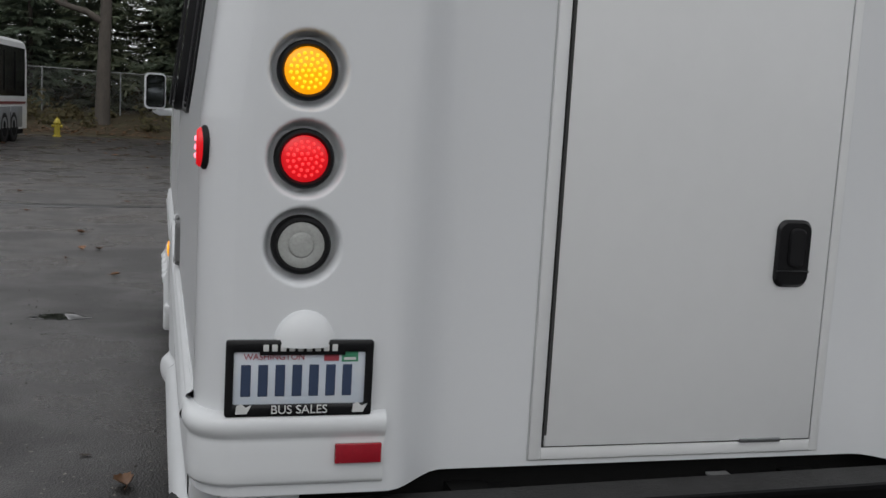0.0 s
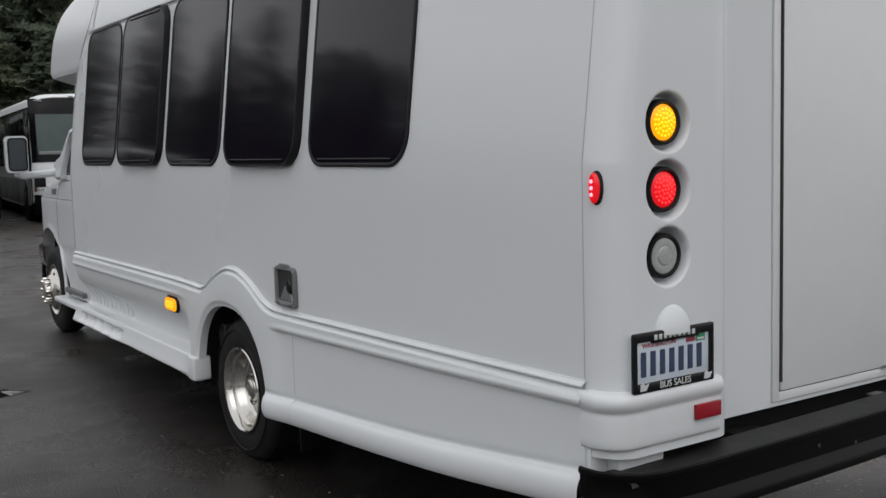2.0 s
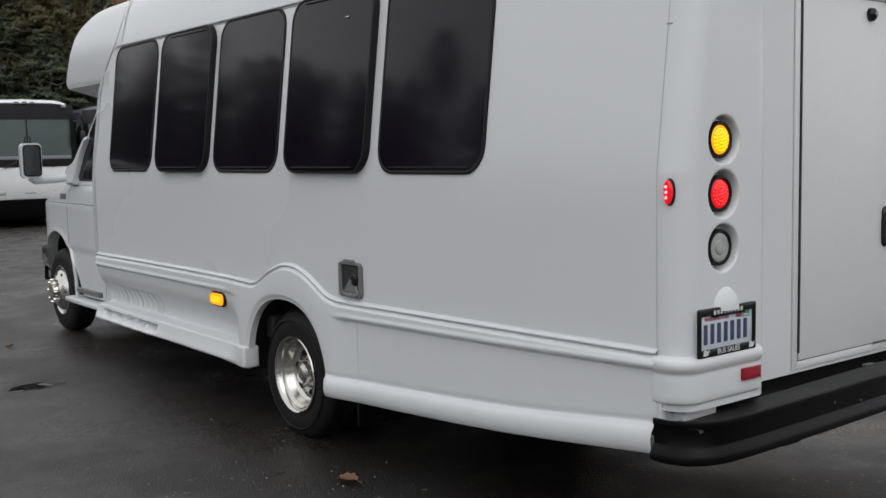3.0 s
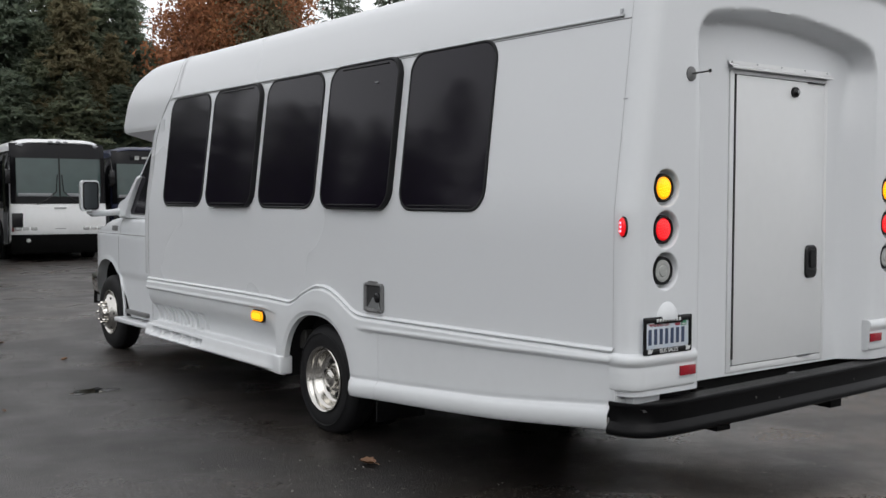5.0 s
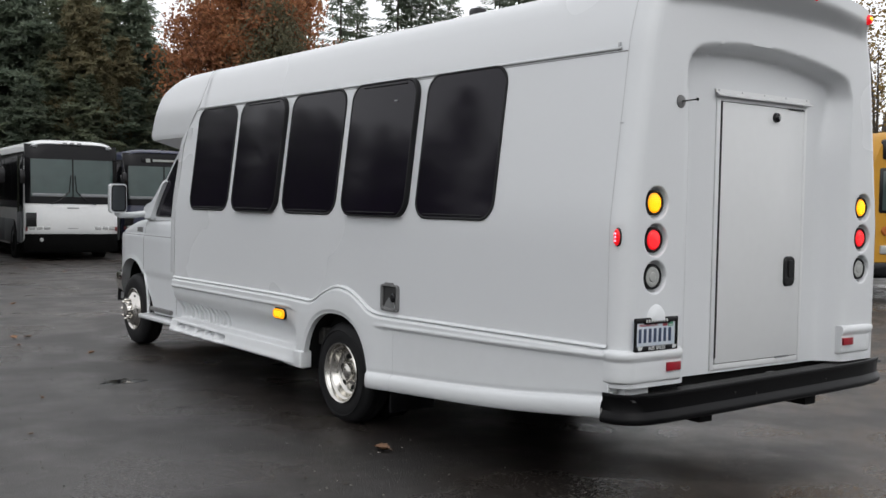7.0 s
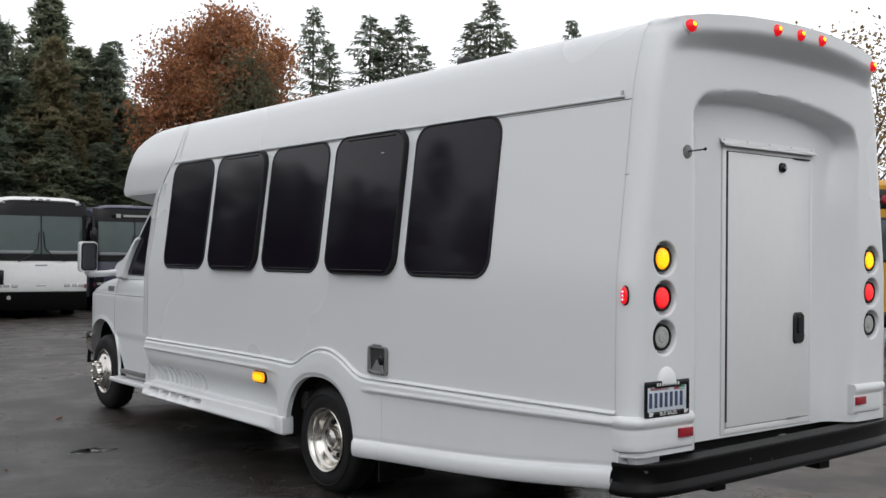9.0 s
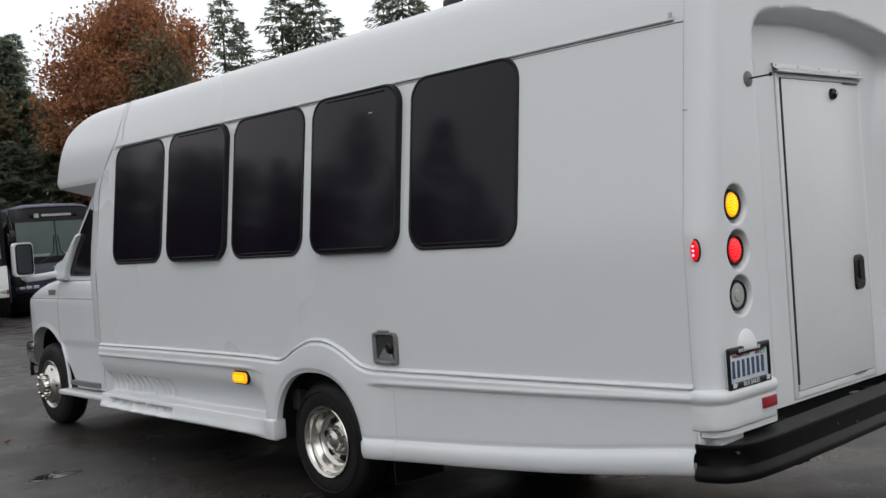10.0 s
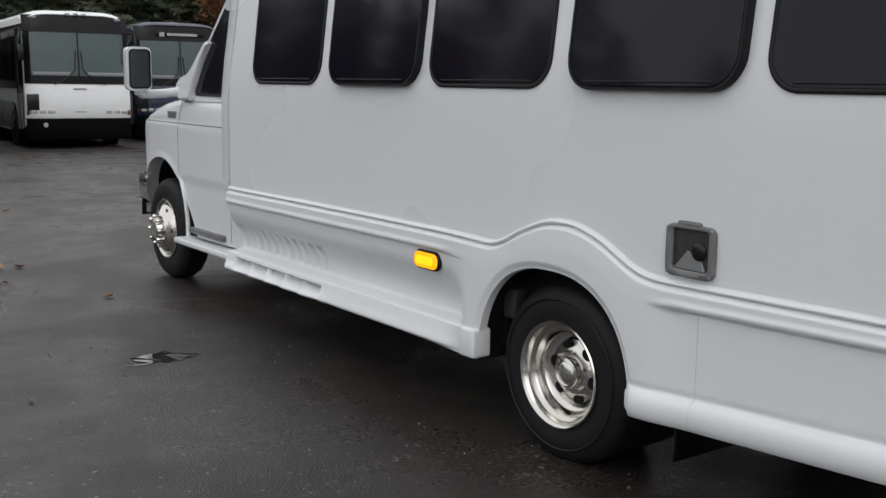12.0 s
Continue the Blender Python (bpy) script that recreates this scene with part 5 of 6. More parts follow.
# ---- motor coaches ----
def coach(name, label, at, paint, sign=False, stripes=False, group="parked coaches"):
    c = thing(name, label, "coach", at, group)
    W, H, L = 1.28, 3.42, 12.4
    # body: rounded box with front raked back towards the roof
    def section(y, s, lo, hi):
        w = W * s
        ringp = [(-w, lo), (-w, 1.2), (-w, 2.4), (-w + 0.02, hi - 0.35), (-w + 0.07, hi - 0.14), (-w + 0.22, hi - 0.03), (-w * 0.4, hi + 0.03), (0, hi + 0.05)]
        ringp += [(-a, z) for a, z in reversed(ringp[:-1])]
        return [(a, y, z) for a, z in ringp]
    bm = bmesh.new()
    rows = [section(0.34, 0.985, 0.62, H - 0.16), section(0.40, 0.995, 0.55, H - 0.06), section(0.60, 1.0, 0.50, H), section(2.0, 1.0, 0.40, H), section(L - 0.2, 1.0, 0.40, H), section(L, 0.97, 0.5, H - 0.08)]
    vr = sheet(bm, rows)
    bm.faces.new(vr[0])
    bm.faces.new(vr[-1])
    part("body", bm, paint, c)
    part("underside", boxed(-W + 0.1, W - 0.1, 0.6, L - 0.3, 0.22, 0.6), UNDER, c)
    # white nose panel below the windscreen
    nose = bmesh.new()
    rows = []
    for z, y in ((0.78, 0.03), (0.84, 0.0), (1.2, 0.0), (1.55, 0.02), (1.66, 0.05)):
        rows.append([(a, y + 0.16 * (abs(a) / W) ** 7, z) for a in [W * (i - 8) / 8 for i in range(17)]])
    sheet(nose, rows)
    np_ = part("nose_panel", nose, COACHWHITE if paint is COACHWHITE else paint, c)
    part("emblem", boxed(-0.16, 0.16, -0.006, 0.004, 1.50, 1.54, 0.004), GALV, np_)
    part("emblem", boxed(-0.14, 0.14, -0.008, 0.004, 0.93, 0.955, 0.004), GALV, np_)
    for s in (-1, 1):
        for i in range(3):
            x = s * (1.10 - 0.20 * i)
            part("headlamp", boxed(x - 0.085, x + 0.085, 0.02 * (2 - i) - 0.012, 0.10, 0.90, 1.00, 0.015), LAMPGLASS, np_)
        part("side_light", boxed(s * 1.235 - 0.03, s * 1.235 + 0.03, 0.10, 0.2, 0.86, 0.99, 0.01), STRIPE_RED, np_)
    bu = bmesh.new()
    rows = []
    for o, z in ((0.0, 0.78), (0.05, 0.76), (0.07, 0.6), (0.06, 0.40), (0.0, 0.28), (-0.15, 0.26)):
        rows.append([(a, -o + 0.18 * (abs(a) / W) ** 7, z) for a in [W * (i - 8) / 8 for i in range(17)]])
    sheet(bu, rows)
    bump = part("bumper", bu, NOSEBLACK, c, "black front bumper")
    if paint is COACHWHITE:
        part("fog_lamp", lathe(bmesh.new(), [(0, 0.02), (0.05, 0.014), (0.06, 0)], 16, pose(-0.86, -0.05, 0.62, 90, 0, 0)), LAMPGLASS, bump)
    # windscreen: dark surround, header and two panes
    def screen(z):
        return line_at(z, [(1.66, 0.035), (3.0, 0.13), (3.30, 0.20), (3.42, 0.36)])
    sur = bmesh.new()
    sheet(sur, [[(a, screen(z) - 0.012 + 0.16 * (abs(a) / W) ** 7, z) for a in [1.275 * (i - 8) / 8 for i in range(17)]] for z in (1.64, 2.1, 2.6, 3.0, 3.20, 3.32)])
    sc = part("screen_surround", sur, COACHDARK, c, "dark windscreen surround")
    for s in (-1, 1):
        gl = bmesh.new()
        sheet(gl, [[(s * a, screen(z) - 0.020 + 0.16 * (a / W) ** 7, z) for a in (0.02, 0.3, 0.6, 0.9, 1.03, 1.13)] for z in (1.84, 2.2, 2.6, 2.90)])
        pn = part("windscreen_pane", gl, COACHGLASS, sc, "grey-green windscreen pane")
        part("wiper", tube(bmesh.new(), [(s * 0.62, -0.03, 1.62), (s * 0.35, 0.0, 1.75), (s * 0.10, 0.02, 1.98), (s * 0.06, 0.05, 2.45)], 0.014, 6), BLACK, sc)
        part("dash_edge", boxed(s * 0.2 if s > 0 else -1.1, 1.1 if s > 0 else -0.2, 0.018, 0.05, 1.84, 1.93, 0.01), COACHGREY, sc)
    part("centre_bar", tube(bmesh.new(), [(0, screen(z) - 0.024, z) for z in (1.8, 2.4, 2.95)], 0.018, 6), BLACK, sc)
    if sign:
        sg = part("destination_sign", boxed(-0.72, 0.72, screen(3.1) - 0.03, screen(3.1) + 0.02, 2.98, 3.20, 0.01), COACHDARK, c, "dark destination sign with unreadable pale text")
        part("sign_bar", boxed(-0.36, 0.52, screen(3.1) - 0.036, screen(3.1) - 0.028, 3.06, 3.13), LAMPGLASS, sg)
        part("sign_bar", boxed(-0.58, -0.44, screen(3.1) - 0.036, screen(3.1) - 0.028, 3.03, 3.15), LAMPGLASS, sg)
    else:
        for x in (-1.0, -0.20, 0.0, 0.20, 1.0):
            part("roof_marker", boxed(x - 0.06, x + 0.06, 0.16, 0.28, H - 0.10 - 0.10 * x * x, H - 0.03 - 0.10 * x * x, 0.02), COACHGREY, c)
    visor = bmesh.new()
    sheet(visor, [[(a, y + 0.16 * (abs(a) / W) ** 7, z - 0.20 * (abs(a) / W) ** 6) for a in [1.275 * (i - 8) / 8 for i in range(17)]] for y, z in ((0.21, 3.33), (0.185, 3.35), (0.24, H - 0.02), (0.42, H + 0.02), (0.65, H + 0.04))])
    part("roof_brow", visor, paint, c)
    part("aerial", tube(bmesh.new(), [(0.12, 0.6, H), (0.12, 0.62, H + 0.30)], 0.008, 5), BLACK, c)
    # sides
    for s in (-1, 1):
        band = bmesh.new()
        xa = sorted((s * (W - 0.02), s * (W + 0.006)))
        box(band, xa[0], xa[1], 0.40, L - 0.5, 1.50, 3.10, 0.005)
        bd_ = part("window_band", band, COACHDARK, c, "dark side window band")
        for i in range(7):
            y = 2.2 + 1.4 * i
            xb = sorted((s * (W + 0.004), s * (W + 0.014)))
            part("window_post", boxed(xb[0], xb[1], y - 0.03, y + 0.03, 1.70, 2.95), BLACK, bd_)
        xb = sorted((s * (W - 0.02), s * (W + 0.008)))
        for i in range(6):
            part("locker_door", boxed(xb[0], xb[1], 1.9 + 1.62 * i, 3.46 + 1.62 * i, 0.46, 1.16, 0.01), COACHGREY, c)
        if stripes:
            part("stripe", boxed(xb[0] - 0.002, xb[1] + 0.002, 0.6, L - 0.4, 1.24, 1.32), STRIPE_RED, c)
        if sign:
            part("stripe", boxed(xb[0] - 0.002, xb[1] + 0.002, 0.6, L - 0.4, 1.42, 1.50), STRIPE_GOLD, c)
        for y in (1.95, L - 3.2, L - 2.0):
            wm = pose(s * (W - 0.13), y, 0.51, 0, 90 * s, 0)
            wl = part("wheel", tyre_mesh(bmesh.new(), 0.51, 0.28, 0.29, wm), TYRE, c)
            part("rim", lathe(bmesh.new(), [(0.29, 0.13), (0.27, 0.09), (0.20, 0.07), (0.12, 0.10), (0.0, 0.11)], 24, wm), STEEL, wl)
            part("wheel_arch", lathe(bmesh.new(), [(0.0, 0.144), (0.60, 0.140), (0.62, 0.10)], 28, pose(s * (W - 0.135), y, 0.56, 0, 90 * s, 0)), UNDER, c)
        arm_ = bmesh.new()
        tube(arm_, [(s * 1.15, 0.2, 2.9), (s * 1.36, -0.10, 2.92), (s * 1.40, -0.15, 2.58)], 0.018, 6)
        am = part("mirror_arm", arm_, BLACK, c)
        part("mirror", boxed(s * 1.40 - 0.075, s * 1.40 + 0.075, -0.20, -0.10, 2.18, 2.58, 0.04), BLACK, am)
    # entrance door with pale panel, on the kerb side
    dr = part("entrance_door", boxed(-W - 0.014, -W + 0.02, 0.46, 1.30, 0.46, 3.0, 0.02), COACHDARK, c, "dark entrance door")
    part("door_panel", boxed(-W - 0.022, -W, 0.54, 1.22, 0.52, 1.40, 0.03), COACHGREY, dr)
    part("vent_grille", boxed(-1.26, -0.98, 0.02, 0.14, 0.98, 1.38, 0.01), BLACK, np_)
    if stripes:
        part("nose_stripe", boxed(-1.0, 1.0, -0.004, 0.01, 0.80, 0.825), STRIPE_RED, np_)
    return c


coach("motor_coach", "white motor coach with dark windscreen surround, parked nose-on", pose(4.22, 26.5, -0.29, 0, 0, -5), COACHWHITE)
coach("motor_coach", "white motor coach with clean white nose, parked beside the others", pose(0.55, 25.3, -0.29, 0, 0, -5), COACHWHITE)
coach("motor_coach", "navy motor coach with destination sign and gold stripe", pose(7.84, 28.8, -0.32, 0, 0, -5), COACHBLUE, sign=True)
coach("motor_coach", "navy motor coach half hidden behind the row", pose(11.1, 30.6, -0.29, 0, 0, -5), COACHBLUE, sign=True)
coach("motor_coach", "white motor coach with red stripe along grey lockers", pose(-8.35, 24.6, -0.27, 0, 0, -6), COACHWHITE, stripes=True)


# ---- yellow school bus ----
def school_bus(at):
    c = thing("school_bus", "yellow school bus with black trim parked beyond the yard", "bus", at)
    W, H, L = 1.2, 3.05, 10.0
    def section(y, s, lo, hi):
        w = W * s
        r = [(-w, lo), (-w, 1.5), (-w + 0.03, hi - 0.5), (-w + 0.16, hi - 0.2), (-w + 0.45, hi - 0.04), (0, hi)]
        r += [(-a, z) for a, z in reversed(r[:-1])]
        return [(a, y, z) for a, z in r]
    bm = bmesh.new()
    vr = sheet(bm, [section(0, 0.96, 0.6, H - 0.1), section(0.15, 1, 0.55, H), section(L, 1, 0.55, H)])
    bm.faces.new(vr[0])
    bm.faces.new(vr[-1])
    part("body", bm, SCHOOLYELLOW, c)
    hood = part("lamp_housing", boxed(-0.98, 0.98, -0.03, 0.10, 2.48, 2.86, 0.06), BLACK, c, "black warning lamp housing")
    for x in (-0.80, -0.52, 0.52, 0.80):
        part("warning_lamp", lathe(bmesh.new(), [(0, 0.04), (0.07, 0.03), (0.09, 0)], 16, pose(x, -0.03, 2.66, 90, 0, 0)), REFLECT, hood)
    wsn = part("windscreen", boxed(-1.02, 1.02, -0.016, 0.05, 1.52, 2.36, 0.05), BLACK, c)
    for s in (-1, 1):
        part("pane", boxed(min(s * 0.05, s * 0.95), max(s * 0.05, s * 0.95), -0.022, 0.0, 1.58, 2.30, 0.02), COACHGLASS, wsn)
        part("turn_lamp", lathe(bmesh.new(), [(0, 0.03), (0.07, 0.024), (0.085, 0)], 18, pose(s * 0.86, -0.005, 1.22, 90, 0, 0)), material("orange_lens", (0.42, 0.12, 0.02), 0.3), c)
        part("headlamp", boxed(s * 0.80 - 0.16, s * 0.80 + 0.16, -0.03, 0.05, 0.80, 0.96, 0.02), LAMPGLASS, c)
        for y in (1.6, 7.6):
            wm = pose(s * (W - 0.12), y, 0.48, 0, 90 * s, 0)
            wl = part("wheel", tyre_mesh(bmesh.new(), 0.48, 0.26, 0.26, wm), TYRE, c)
            part("rim", lathe(bmesh.new(), [(0.26, 0.12), (0.2, 0.08), (0.0, 0.1)], 20, wm), GALV, wl)
        xb = sorted((s * (W - 0.01), s * (W + 0.012)))
        for z in (0.78, 1.12, 1.42):
            part("rub_rail", boxed(xb[0], xb[1], 0.3, L - 0.2, z - 0.04, z + 0.04, 0.006), BLACK, c)
        for i in range(8):
            part("window", boxed(xb[0], xb[1], 1.0 + 1.05 * i, 1.9 + 1.05 * i, 1.62, 2.28, 0.02), COACHDARK, c)
    part("front_bumper", boxed(-1.2, 1.2, -0.16, 0.02, 0.42, 0.66, 0.04), BLACK, c)
    part("underside", boxed(-0.9, 0.9, 0.3, L - 0.3, 0.35, 0.6), UNDER, c)
    return c


school_bus(pose(13.25, 6.2, 0, 0, 0, -28))


# ---- hydrant, fence ----
hyd = thing("fire_hydrant", "yellow fire hydrant at the edge of the bank", "hydrant", pose(-5.12, 40.2, -0.27))
part("barrel", lathe(bmesh.new(), [(0.0, 0.0), (0.17, 0.0), (0.17, 0.04), (0.115, 0.05), (0.11, 0.10), (0.11, 0.48), (0.14, 0.50), (0.14, 0.54), (0.12, 0.58), (0.08, 0.66), (0.035, 0.70), (0.03, 0.76), (0.0, 0.76)], 24), HYDRANT, hyd)
for a in (0, 90, 180):
    part("outlet", lathe(bmesh.new(), [(0.0, 0.20), (0.05, 0.20), (0.055, 0.18), (0.06, 0.15), (0.045, 0.14), (0.045, 0.05)], 16, pose(0, 0, 0.40, 0, 90, a + 180)), HYDRANT, hyd)

fence = thing("chain_link_fence", "grey steel chain-link fence on the bank", "fence", kind="")
FX = [-6.4 + 3.33 * i for i in range(-4, 12)]
for x in FX:
    z = bank(x, 47.2)
    part("post", tube(bmesh.new(), [(x, 47.2, z - 0.1), (x, 47.2, z + 1.98)], 0.035, 10), GALV, fence)
part("top_rail", tube(bmesh.new(), [(x, 47.2, bank(x, 47.2) + 1.93) for x in FX], 0.022, 8), GALV, fence)
wire_pts, wire_faces = [], []
def strand(p, q, r=0.003):
    n = len(wire_pts)
    wire_pts.extend([(p[0] - r, p[1], p[2]), (p[0] + r, p[1], p[2]), (q[0] + r, q[1], q[2]), (q[0] - r, q[1], q[2])])
    wire_faces.append((n, n + 1, n + 2, n + 3))
x = FX[0]
while x < FX[-1] - 2:
    z = bank(x, 47.2)
    strand((x, 47.2, z + 0.05), (x + 1.85, 47.2, z + 1.92))
    strand((x + 1.85, 47.2, z + 0.05), (x, 47.2, z + 1.92))
    x += 0.16
me = bpy.data.meshes.new("mesh_wire")
me.from_pydata(wire_pts, [], wire_faces)
me.materials.append(GALV)
part("wire_mesh", me, GALV, fence)


# ---- trees ----
def conifer_meshes(seed, h, mat, sparse=1.0, shoots=0):
    """Trunk and crown of a fir: whorls of drooping boughs, each a spray of needle clumps."""
    rnd = random.Random(seed)
    tr = bmesh.new()
    lean = rnd.uniform(-0.2, 0.2)
    tube(tr, [(0, 0, -0.3), (lean * 0.2, 0, h * 0.3), (lean * 0.6, 0.05, h * 0.7), (lean, 0.05, h * 0.985)], h * 0.011, 8, 0.012)
    pts, faces = [], []
    def spike(p, d, up, l, w):
        n = len(pts)
        side_ = d.cross(up).normalized() * w
        pts.extend([tuple(p), tuple(p + d * l * 0.45 - side_ + up * 0.02), tuple(p + d * l), tuple(p + d * l * 0.45 + side_ + up * 0.02)])
        faces.append((n, n + 1, n + 2, n + 3))
    z = h * 0.05
    gap = 0.0
    while z < h * 0.985:
        f = z / h
        reach = 0.23 * h * (1 - math.exp(-(h - z) * 0.50 / (0.23 * h))) * (0.80 + 0.20 * math.sin(z * 2.3 + seed)) + 0.12
        if f < 0.12:
            reach *= 0.8
        n = max(4, int((11 - 5 * f) * sparse))
        off = rnd.uniform(0, 6.28)
        for i in range(n):
            if rnd.random() < 0.08:
                continue
            a = off + 2 * math.pi * i / n + rnd.uniform(-0.35, 0.35)
            r = reach * rnd.uniform(0.62, 1.15)
            droop = rnd.uniform(0.20, 0.42) * (1 - 0.9 * f) - 0.35 * max(0, f - 0.72)
            base = Vector((lean * f, 0.05 * f, z + rnd.uniform(-0.12, 0.12)))
            out = Vector((math.cos(a), math.sin(a), 0))
            tang = Vector((-out.y, out.x, 0))
            steps = max(4, int(r / 0.19))
            for k in range(1, steps + 1):
                q = k / steps
                p = base + out * (r * q) + Vector((0, 0, -droop * r * q * q + 0.10 * r * q))
                wide = (1 - q) * 0.34 * r + 0.14
                for s in (-1, 1, -1, 1):
                    d = (out * rnd.uniform(0.45, 0.9) + tang * s * rnd.uniform(0.5, 1.0) + Vector((0, 0, rnd.uniform(-0.45, 0.08)))).normalized()
                    spike(p, d, Vector((rnd.uniform(-.3, .3), rnd.uniform(-.3, .3), 1)).normalized(), wide * rnd.uniform(0.6, 1.15) + 0.18, rnd.uniform(0.035, 0.07) + 0.04 * (1 - f))
                if rnd.random() < 0.7:
                    d = (out * rnd.uniform(0.2, 0.8) + tang * rnd.uniform(-0.4, 0.4) + Vector((0, 0, -0.7))).normalized()
                    spike(p, d, out, rnd.uniform(0.25, 0.5), 0.06)
                for _ in range(shoots):
                    d = (out * rnd.uniform(-0.2, 0.9) + tang * rnd.uniform(-1.0, 1.0) + Vector((0, 0, rnd.uniform(-0.3, 0.75)))).normalized()
                    spike(p + tang * rnd.uniform(-0.6, 0.6) * wide, d, Vector((rnd.uniform(-.8, .8), rnd.uniform(-.8, .8), 1)).normalized(), rnd.uniform(0.22, 0.46), rnd.uniform(0.04, 0.075))
            spike(base + out * (r * 0.9) + Vector((0, 0, (-droop + 0.10) * r * 0.9)), (out + Vector((0, 0, -droop))).normalized(), Vector((0, 0, 1)), 0.34, 0.05)
        z += (0.30 + 0.10 * rnd.random()) * (1.25 - 0.55 * f)
    for k in range(8):
        a = rnd.uniform(0, 6.28)
        spike(Vector((lean, 0.05, h * (0.95 + 0.006 * k))), Vector((math.cos(a) * 0.6, math.sin(a) * 0.6, 0.8)).normalized(), Vector((0, 0, 1)), 0.25, 0.03)
    return finish(tr, "trunk", BARK, 60), cloud("crown", pts, faces, mat)


def round_tree_meshes(seed, h, wide, mat, clumps, per, size, spray=0.5):
    """A broad dome: limbs that fan out to clumps of leaves, thinner at the rim."""
    rnd = random.Random(seed)
    tr = bmesh.new()
    fork = h * 0.26
    tube(tr, [(0, 0, -0.3), (0.05, 0.02, fork * 0.5), (0, 0, fork)], h * 0.02, 8, h * 0.014)
    pts, faces = [], []
    for k in range(clumps):
        a, q = rnd.uniform(0, 6.28), rnd.random() ** 0.45
        v = rnd.uniform(-0.85, 1.0)
        r = wide * q * math.sqrt(max(0.03, 1 - v * v)) * rnd.uniform(0.85, 1.08)
        c = Vector((r * math.cos(a), r * math.sin(a), h * 0.60 + h * 0.37 * v * (0.55 + 0.45 * q)))
        if k % 5 == 0:
            m = Vector((c.x * 0.4, c.y * 0.4, fork + (c.z - fork) * 0.55))
            tube(tr, [(0, 0, fork * 0.9), m, c], h * 0.008, 5, 0.012, close=False)
            for _ in range(2):
                e = c + Vector((rnd.gauss(0, 0.5), rnd.gauss(0, 0.5), rnd.gauss(0.3, 0.4)))
                tube(tr, [m.lerp(c, 0.7), e], 0.02, 4, 0.008, close=False)
        s_ = spray * rnd.uniform(0.6, 1.4)
        for _ in range(per):
            p = c + Vector((rnd.gauss(0, 1), rnd.gauss(0, 1), rnd.gauss(0, 0.8))) * s_
            u = Vector((rnd.uniform(-1, 1), rnd.uniform(-1, 1), rnd.uniform(-1, 1))).normalized()
            w = u.orthogonal().normalized()
            z = size * rnd.uniform(0.6, 1.3)
            n = len(pts)
            pts.extend([tuple(p - u * z), tuple(p - w * z * 0.6), tuple(p + u * z), tuple(p + w * z * 0.6)])
            faces.append((n, n + 1, n + 2, n + 3))
    return finish(tr, "trunk", BARK, 60), cloud("crown", pts, faces, mat)


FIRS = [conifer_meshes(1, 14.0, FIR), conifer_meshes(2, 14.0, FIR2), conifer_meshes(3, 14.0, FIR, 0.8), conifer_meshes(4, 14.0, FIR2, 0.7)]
MAPLES = [round_tree_meshes(7, 12.8, 3.7, MAPLE, 700, 84, 0.092, 0.36), round_tree_meshes(8, 11.0, 1.5, DARKLEAF, 170, 80, 0.10, 0.42)]
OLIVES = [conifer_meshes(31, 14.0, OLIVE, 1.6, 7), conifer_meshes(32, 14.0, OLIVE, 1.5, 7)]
OCHRE = [round_tree_meshes(9, 11.0, 4.4, YELLOWLEAF, 150, 26, 0.085, 0.50)]
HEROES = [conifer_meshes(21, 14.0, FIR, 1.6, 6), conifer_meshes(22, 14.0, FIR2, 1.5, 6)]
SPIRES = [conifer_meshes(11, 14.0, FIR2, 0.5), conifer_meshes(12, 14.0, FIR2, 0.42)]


def plant(name, meshes, x, y, z, s, turn, label, category, group, fat=1.0):
    t = thing(name, label, category, pose(x, y, z, 0, 0, turn) @ Matrix.Diagonal((s * fat, s * fat, s, 1)), group)
    part("trunk", meshes[0], BARK, t)
    part("crown", meshes[1], BARK, t)
    return t


rt = random.Random(5)
# firs whose tops stand against the sky: place and height
for i, (x, y, top, fat) in enumerate(((10.9, 48.0, 13.6, 1.35), (8.0, 47.1, 12.2, 1.3), (13.2, 49.5, 11.6, 1.2), (6.2, 49.0, 13.6, 1.25), (3.6, 47.5, 13.0, 1.3), (0.6, 49.5, 14.0, 1.2), (9.4, 45.6, 9.0, 1.5), (12.0, 46.4, 8.4, 1.4), (14.3, 43.6, 8.0, 1.7), (12.2, 44.2, 6.8, 1.8), (10.2, 43.8, 7.4, 1.7), (7.6, 44.2, 7.0, 1.6), (5.0, 45.0, 8.0, 1.5), (13.6, 47.0, 11.4, 1.1), (15.0, 46.4, 8.6, 1.3))):
    plant("fir_tree", HEROES[i % 2], x, y, bank(x, y) - 0.2, top / 14.0, rt.uniform(0, 360), "tall dark green fir behind the parked coaches", "tree", "firs along the bank", fat)
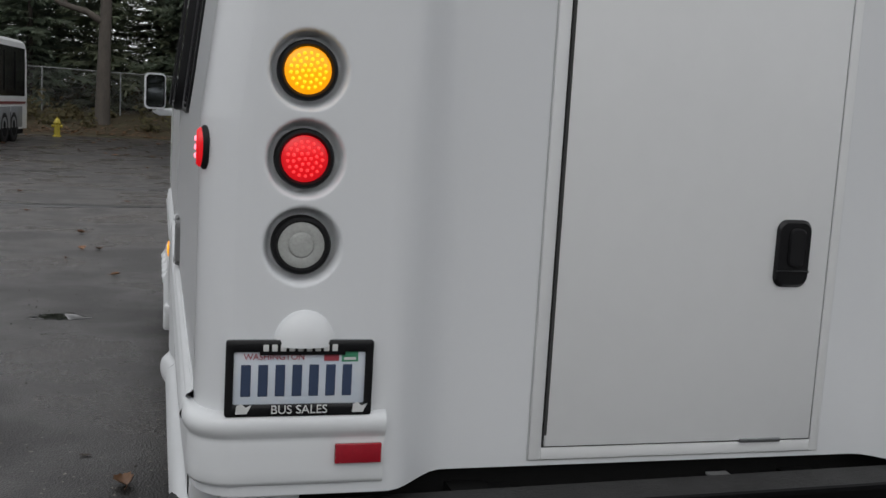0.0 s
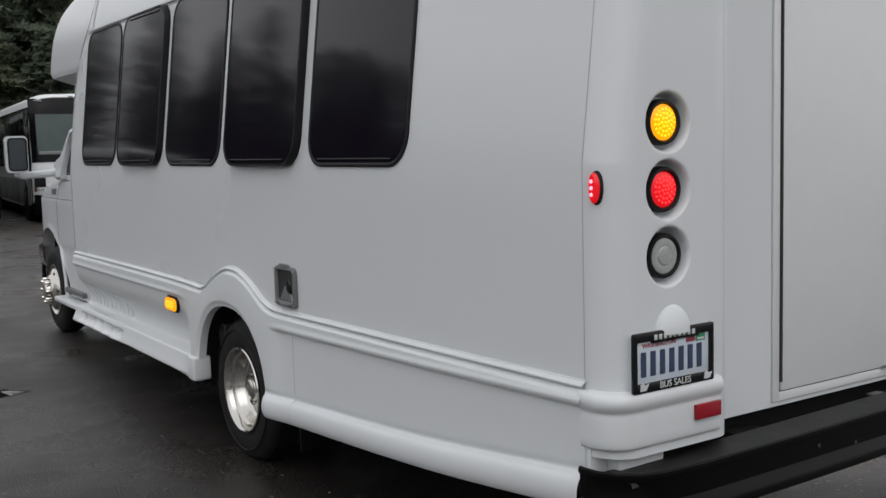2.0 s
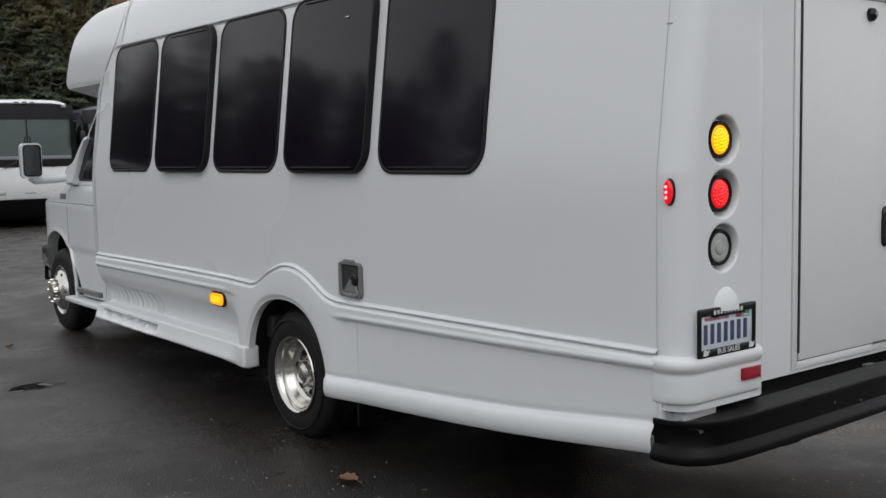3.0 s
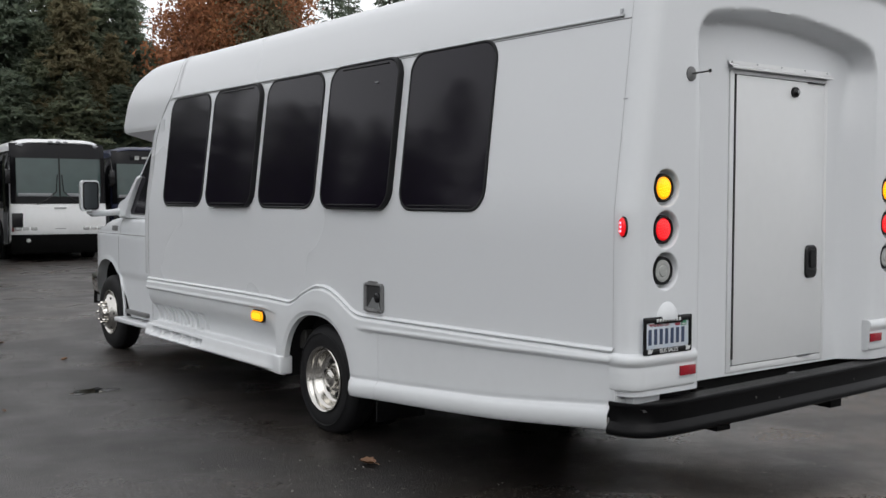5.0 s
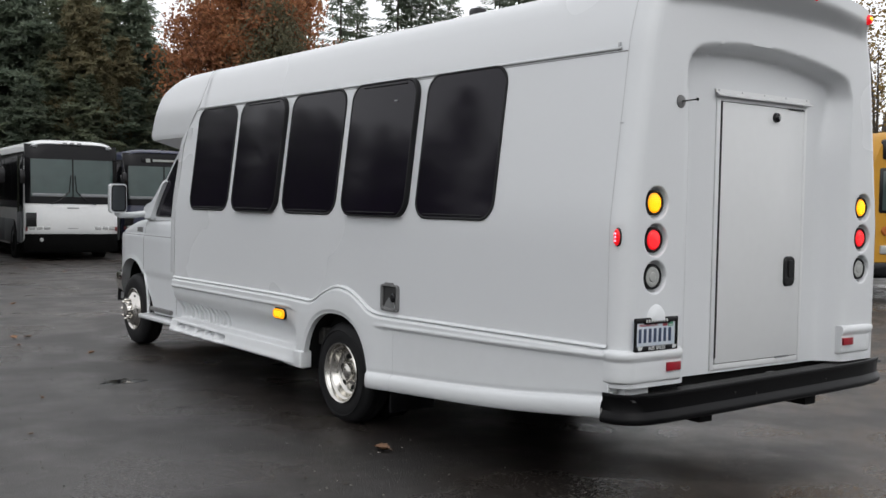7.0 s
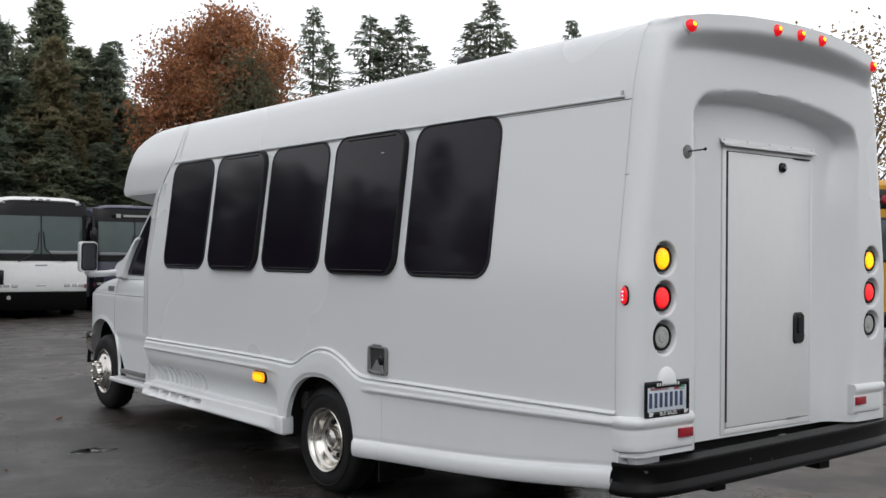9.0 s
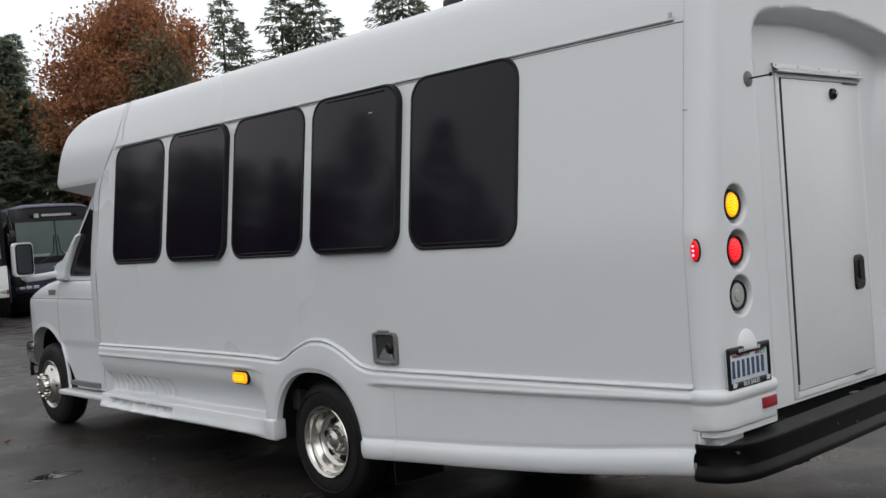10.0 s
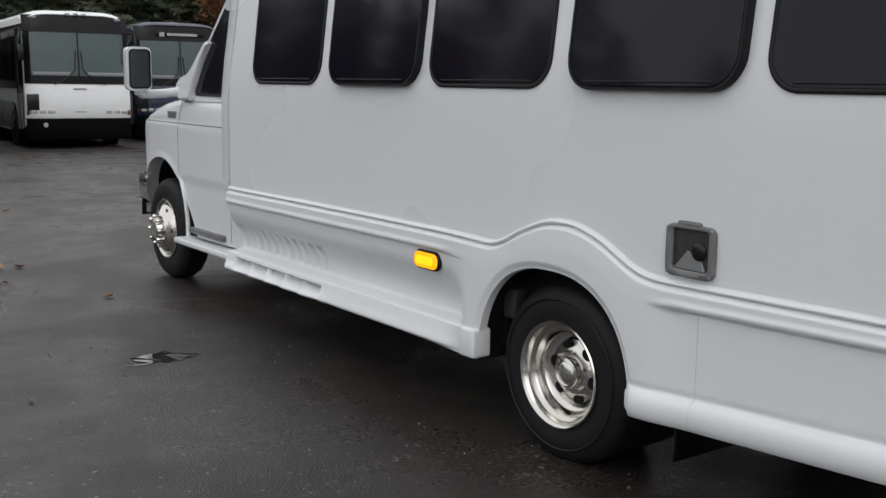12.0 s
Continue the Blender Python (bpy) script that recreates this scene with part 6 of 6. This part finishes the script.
for i, (x, y, top, fat) in enumerate(((14.6, 50.0, 12.2, 1.0), (15.6, 51.2, 12.4, 0.9), (25.9, 48.0, 15.4, 1.0), (27.6, 49.0, 13.6, 1.1), (29.8, 48.0, 15.6, 1.2), (31.0, 48.4, 15.0, 1.2), (32.2, 48.0, 15.9, 1.15),
                                      (34.0, 48.5, 14.4, 1.1), (39.3, 48.0, 17.9, 1.2), (38.0, 48.6, 16.4, 1.1), (41.0, 48.4, 16.2, 1.1), (46.8, 48.0, 17.8, 0.95), (23.0, 50.0, 12.0, 1.1), (20.5, 50.5, 11.6, 1.1))):
    plant("fir_tree", SPIRES[i % 2], x, y, bank(x, y) - 0.2, top / 14.0, rt.uniform(0, 360), "slender grey-green fir spire with open boughs", "tree", "firs along the bank", fat)
# autumn maple with a dark broadleaf tree before it
for x, y, h, k in ((16.6, 40.6, 13.1, 0), (16.2, 37.6, 10.5, 1), (15.2, 38.2, 7.2, 1)):
    plant("maple_tree", MAPLES[k], x, y, 0.0 if y < 42 else bank(x, y), h / (12.8 if k == 0 else 11.0), rt.uniform(0, 360), "maple in rust and orange autumn leaf" if k == 0 else "dark green broadleaf tree turning brown", "tree", "autumn trees")
# olive-tinged cedars before the firs
for x, y, top, k in ((10.3, 45.2, 11.6, 0), (12.3, 45.0, 9.2, 1), (11.2, 44.2, 7.4, 0), (13.4, 44.4, 6.6, 1)):
    plant("cedar_tree", OLIVES[k], x, y, bank(x, y) - 0.2, top / 14.0, rt.uniform(0, 360), "feathery olive-brown cedar between dark firs", "tree", "cedars along the bank", 1.0)
for x, y, h in ((25.6, 14.6, 8.9), (29.5, 19.0, 9.6), (31.5, 12.5, 10.0), (27.0, 18.2, 8.4)):
    plant("maple_tree", OCHRE[0], x, y, 0.1, h / 11.0, rt.uniform(0, 360), "broadleaf tree with ochre autumn leaves", "tree", "autumn trees")
# deeper rows of forest
for i in range(34):
    x, y = -36 + 2.5 * i + rt.uniform(-0.8, 0.8), 54 + 5 * (i % 3) + rt.uniform(-1.5, 1.5)
    h = rt.uniform(9.5, 12.0) if 14 < x < 40 else rt.uniform(11.5, 14.0)
    plant("fir_tree", FIRS[rt.randrange(4)], x, y, bank(x, y) - 0.2, h / 14.0, rt.uniform(0, 360), "dark fir in the forest edge", "tree", "firs along the bank", rt.uniform(1.1, 1.4))
for i in range(12):
    x, y = -34 + 3.3 * i + rt.uniform(-1, 1), 49.5 + rt.uniform(-1, 1.5)
    if x < 6:
        plant("fir_tree", FIRS[rt.randrange(4)], x, y, bank(x, y) - 0.2, rt.uniform(11, 14) / 14.0, rt.uniform(0, 360), "dark fir in the forest edge", "tree", "firs along the bank", 1.25)
# woods across the yard, seen mirrored in the bus's windows
for i in range(52):
    x, y = -34 - 3.5 * (i % 2) + rt.uniform(-1.0, 1.0), -22 + 2.6 * i + rt.uniform(-0.7, 0.7)
    plant("fir_tree", SPIRES[rt.randrange(2)], x, y, -1.0, (rt.uniform(8, 10) if y < 32 else rt.uniform(11, 13) if y < 42 else rt.uniform(15, 18.5)) / 14.0, rt.uniform(0, 360), "dark fir across the yard", "tree", "firs across the yard", 1.3)
# firs out of view, added to block sky light from the bus's rear
for i in range(30):
    x, y = -58 + 4.2 * i + rt.uniform(-1.5, 1.5), -50 + rt.uniform(-4, 4)
    plant("fir_tree", FIRS[rt.randrange(4)], x, y, 0, rt.uniform(12, 16) / 14.0, rt.uniform(0, 360), "unseen fir added behind the yard to dim light on the bus's rear", "tree", "firs behind the yard", 1.4)
# bare-stemmed tree by the hydrant
bt = thing("old_tree", "tall bare grey trunk with a long side limb", "tree", pose(-3.72, 45.0, bank(-3.72, 45.0)))
tk = bmesh.new()
tube(tk, [(0, 0, -0.2), (0.0, 0, 0.5), (0.03, 0, 2.5), (0.1, 0, 5.0), (0.16, 0, 8.0), (0.1, 0, 13.0)], 0.36, 14, 0.16)
part("trunk", tk, BARK, bt)
lb = bmesh.new()
tube(lb, [(0.08, 0, 4.25), (-0.7, -0.1, 4.7), (-1.7, -0.1, 4.95), (-2.5, 0, 5.5), (-3.0, 0, 6.6)], 0.16, 10, 0.07)
tube(lb, [(-1.5, -0.1, 4.92), (-1.7, 0, 5.7), (-1.75, 0, 6.8)], 0.09, 8, 0.05)
part("limb", lb, BARK, bt)

# undergrowth along the forest's foot
pts, faces = [], []
ru = random.Random(21)
for k in range(520):
    x = ru.uniform(-38, 44)
    y = ru.uniform(48.2, 56) if ru.random() < 0.72 else ru.uniform(43.8, 47)
    big = ru.uniform(0.5, 1.1) if y < 47.5 else ru.uniform(0.9, 2.6)
    if y < 47.5 and (-6 < x < -2):
        big *= 0.5
    zc = bank(x, y)
    for q in range(46):
        c = Vector((x + ru.gauss(0, 0.45) * big, y + ru.gauss(0, 0.4) * big, zc + abs(ru.gauss(0, 0.6)) * big))
        u = Vector((ru.uniform(-1, 1), ru.uniform(-1, 1), ru.uniform(-0.6, 0.6))).normalized()
        v = u.orthogonal().normalized()
        s = ru.uniform(0.07, 0.18)
        n = len(pts)
        pts.extend([tuple(c - u * s), tuple(c - v * s * 0.5), tuple(c + u * s), tuple(c + v * s * 0.5)])
        faces.append((n, n + 1, n + 2, n + 3))
tagged(new("undergrowth", cloud("undergrowth", pts, faces, SHRUB)), "dark brambles and shrubs along the forest edge", "shrubs", kind="stuff")
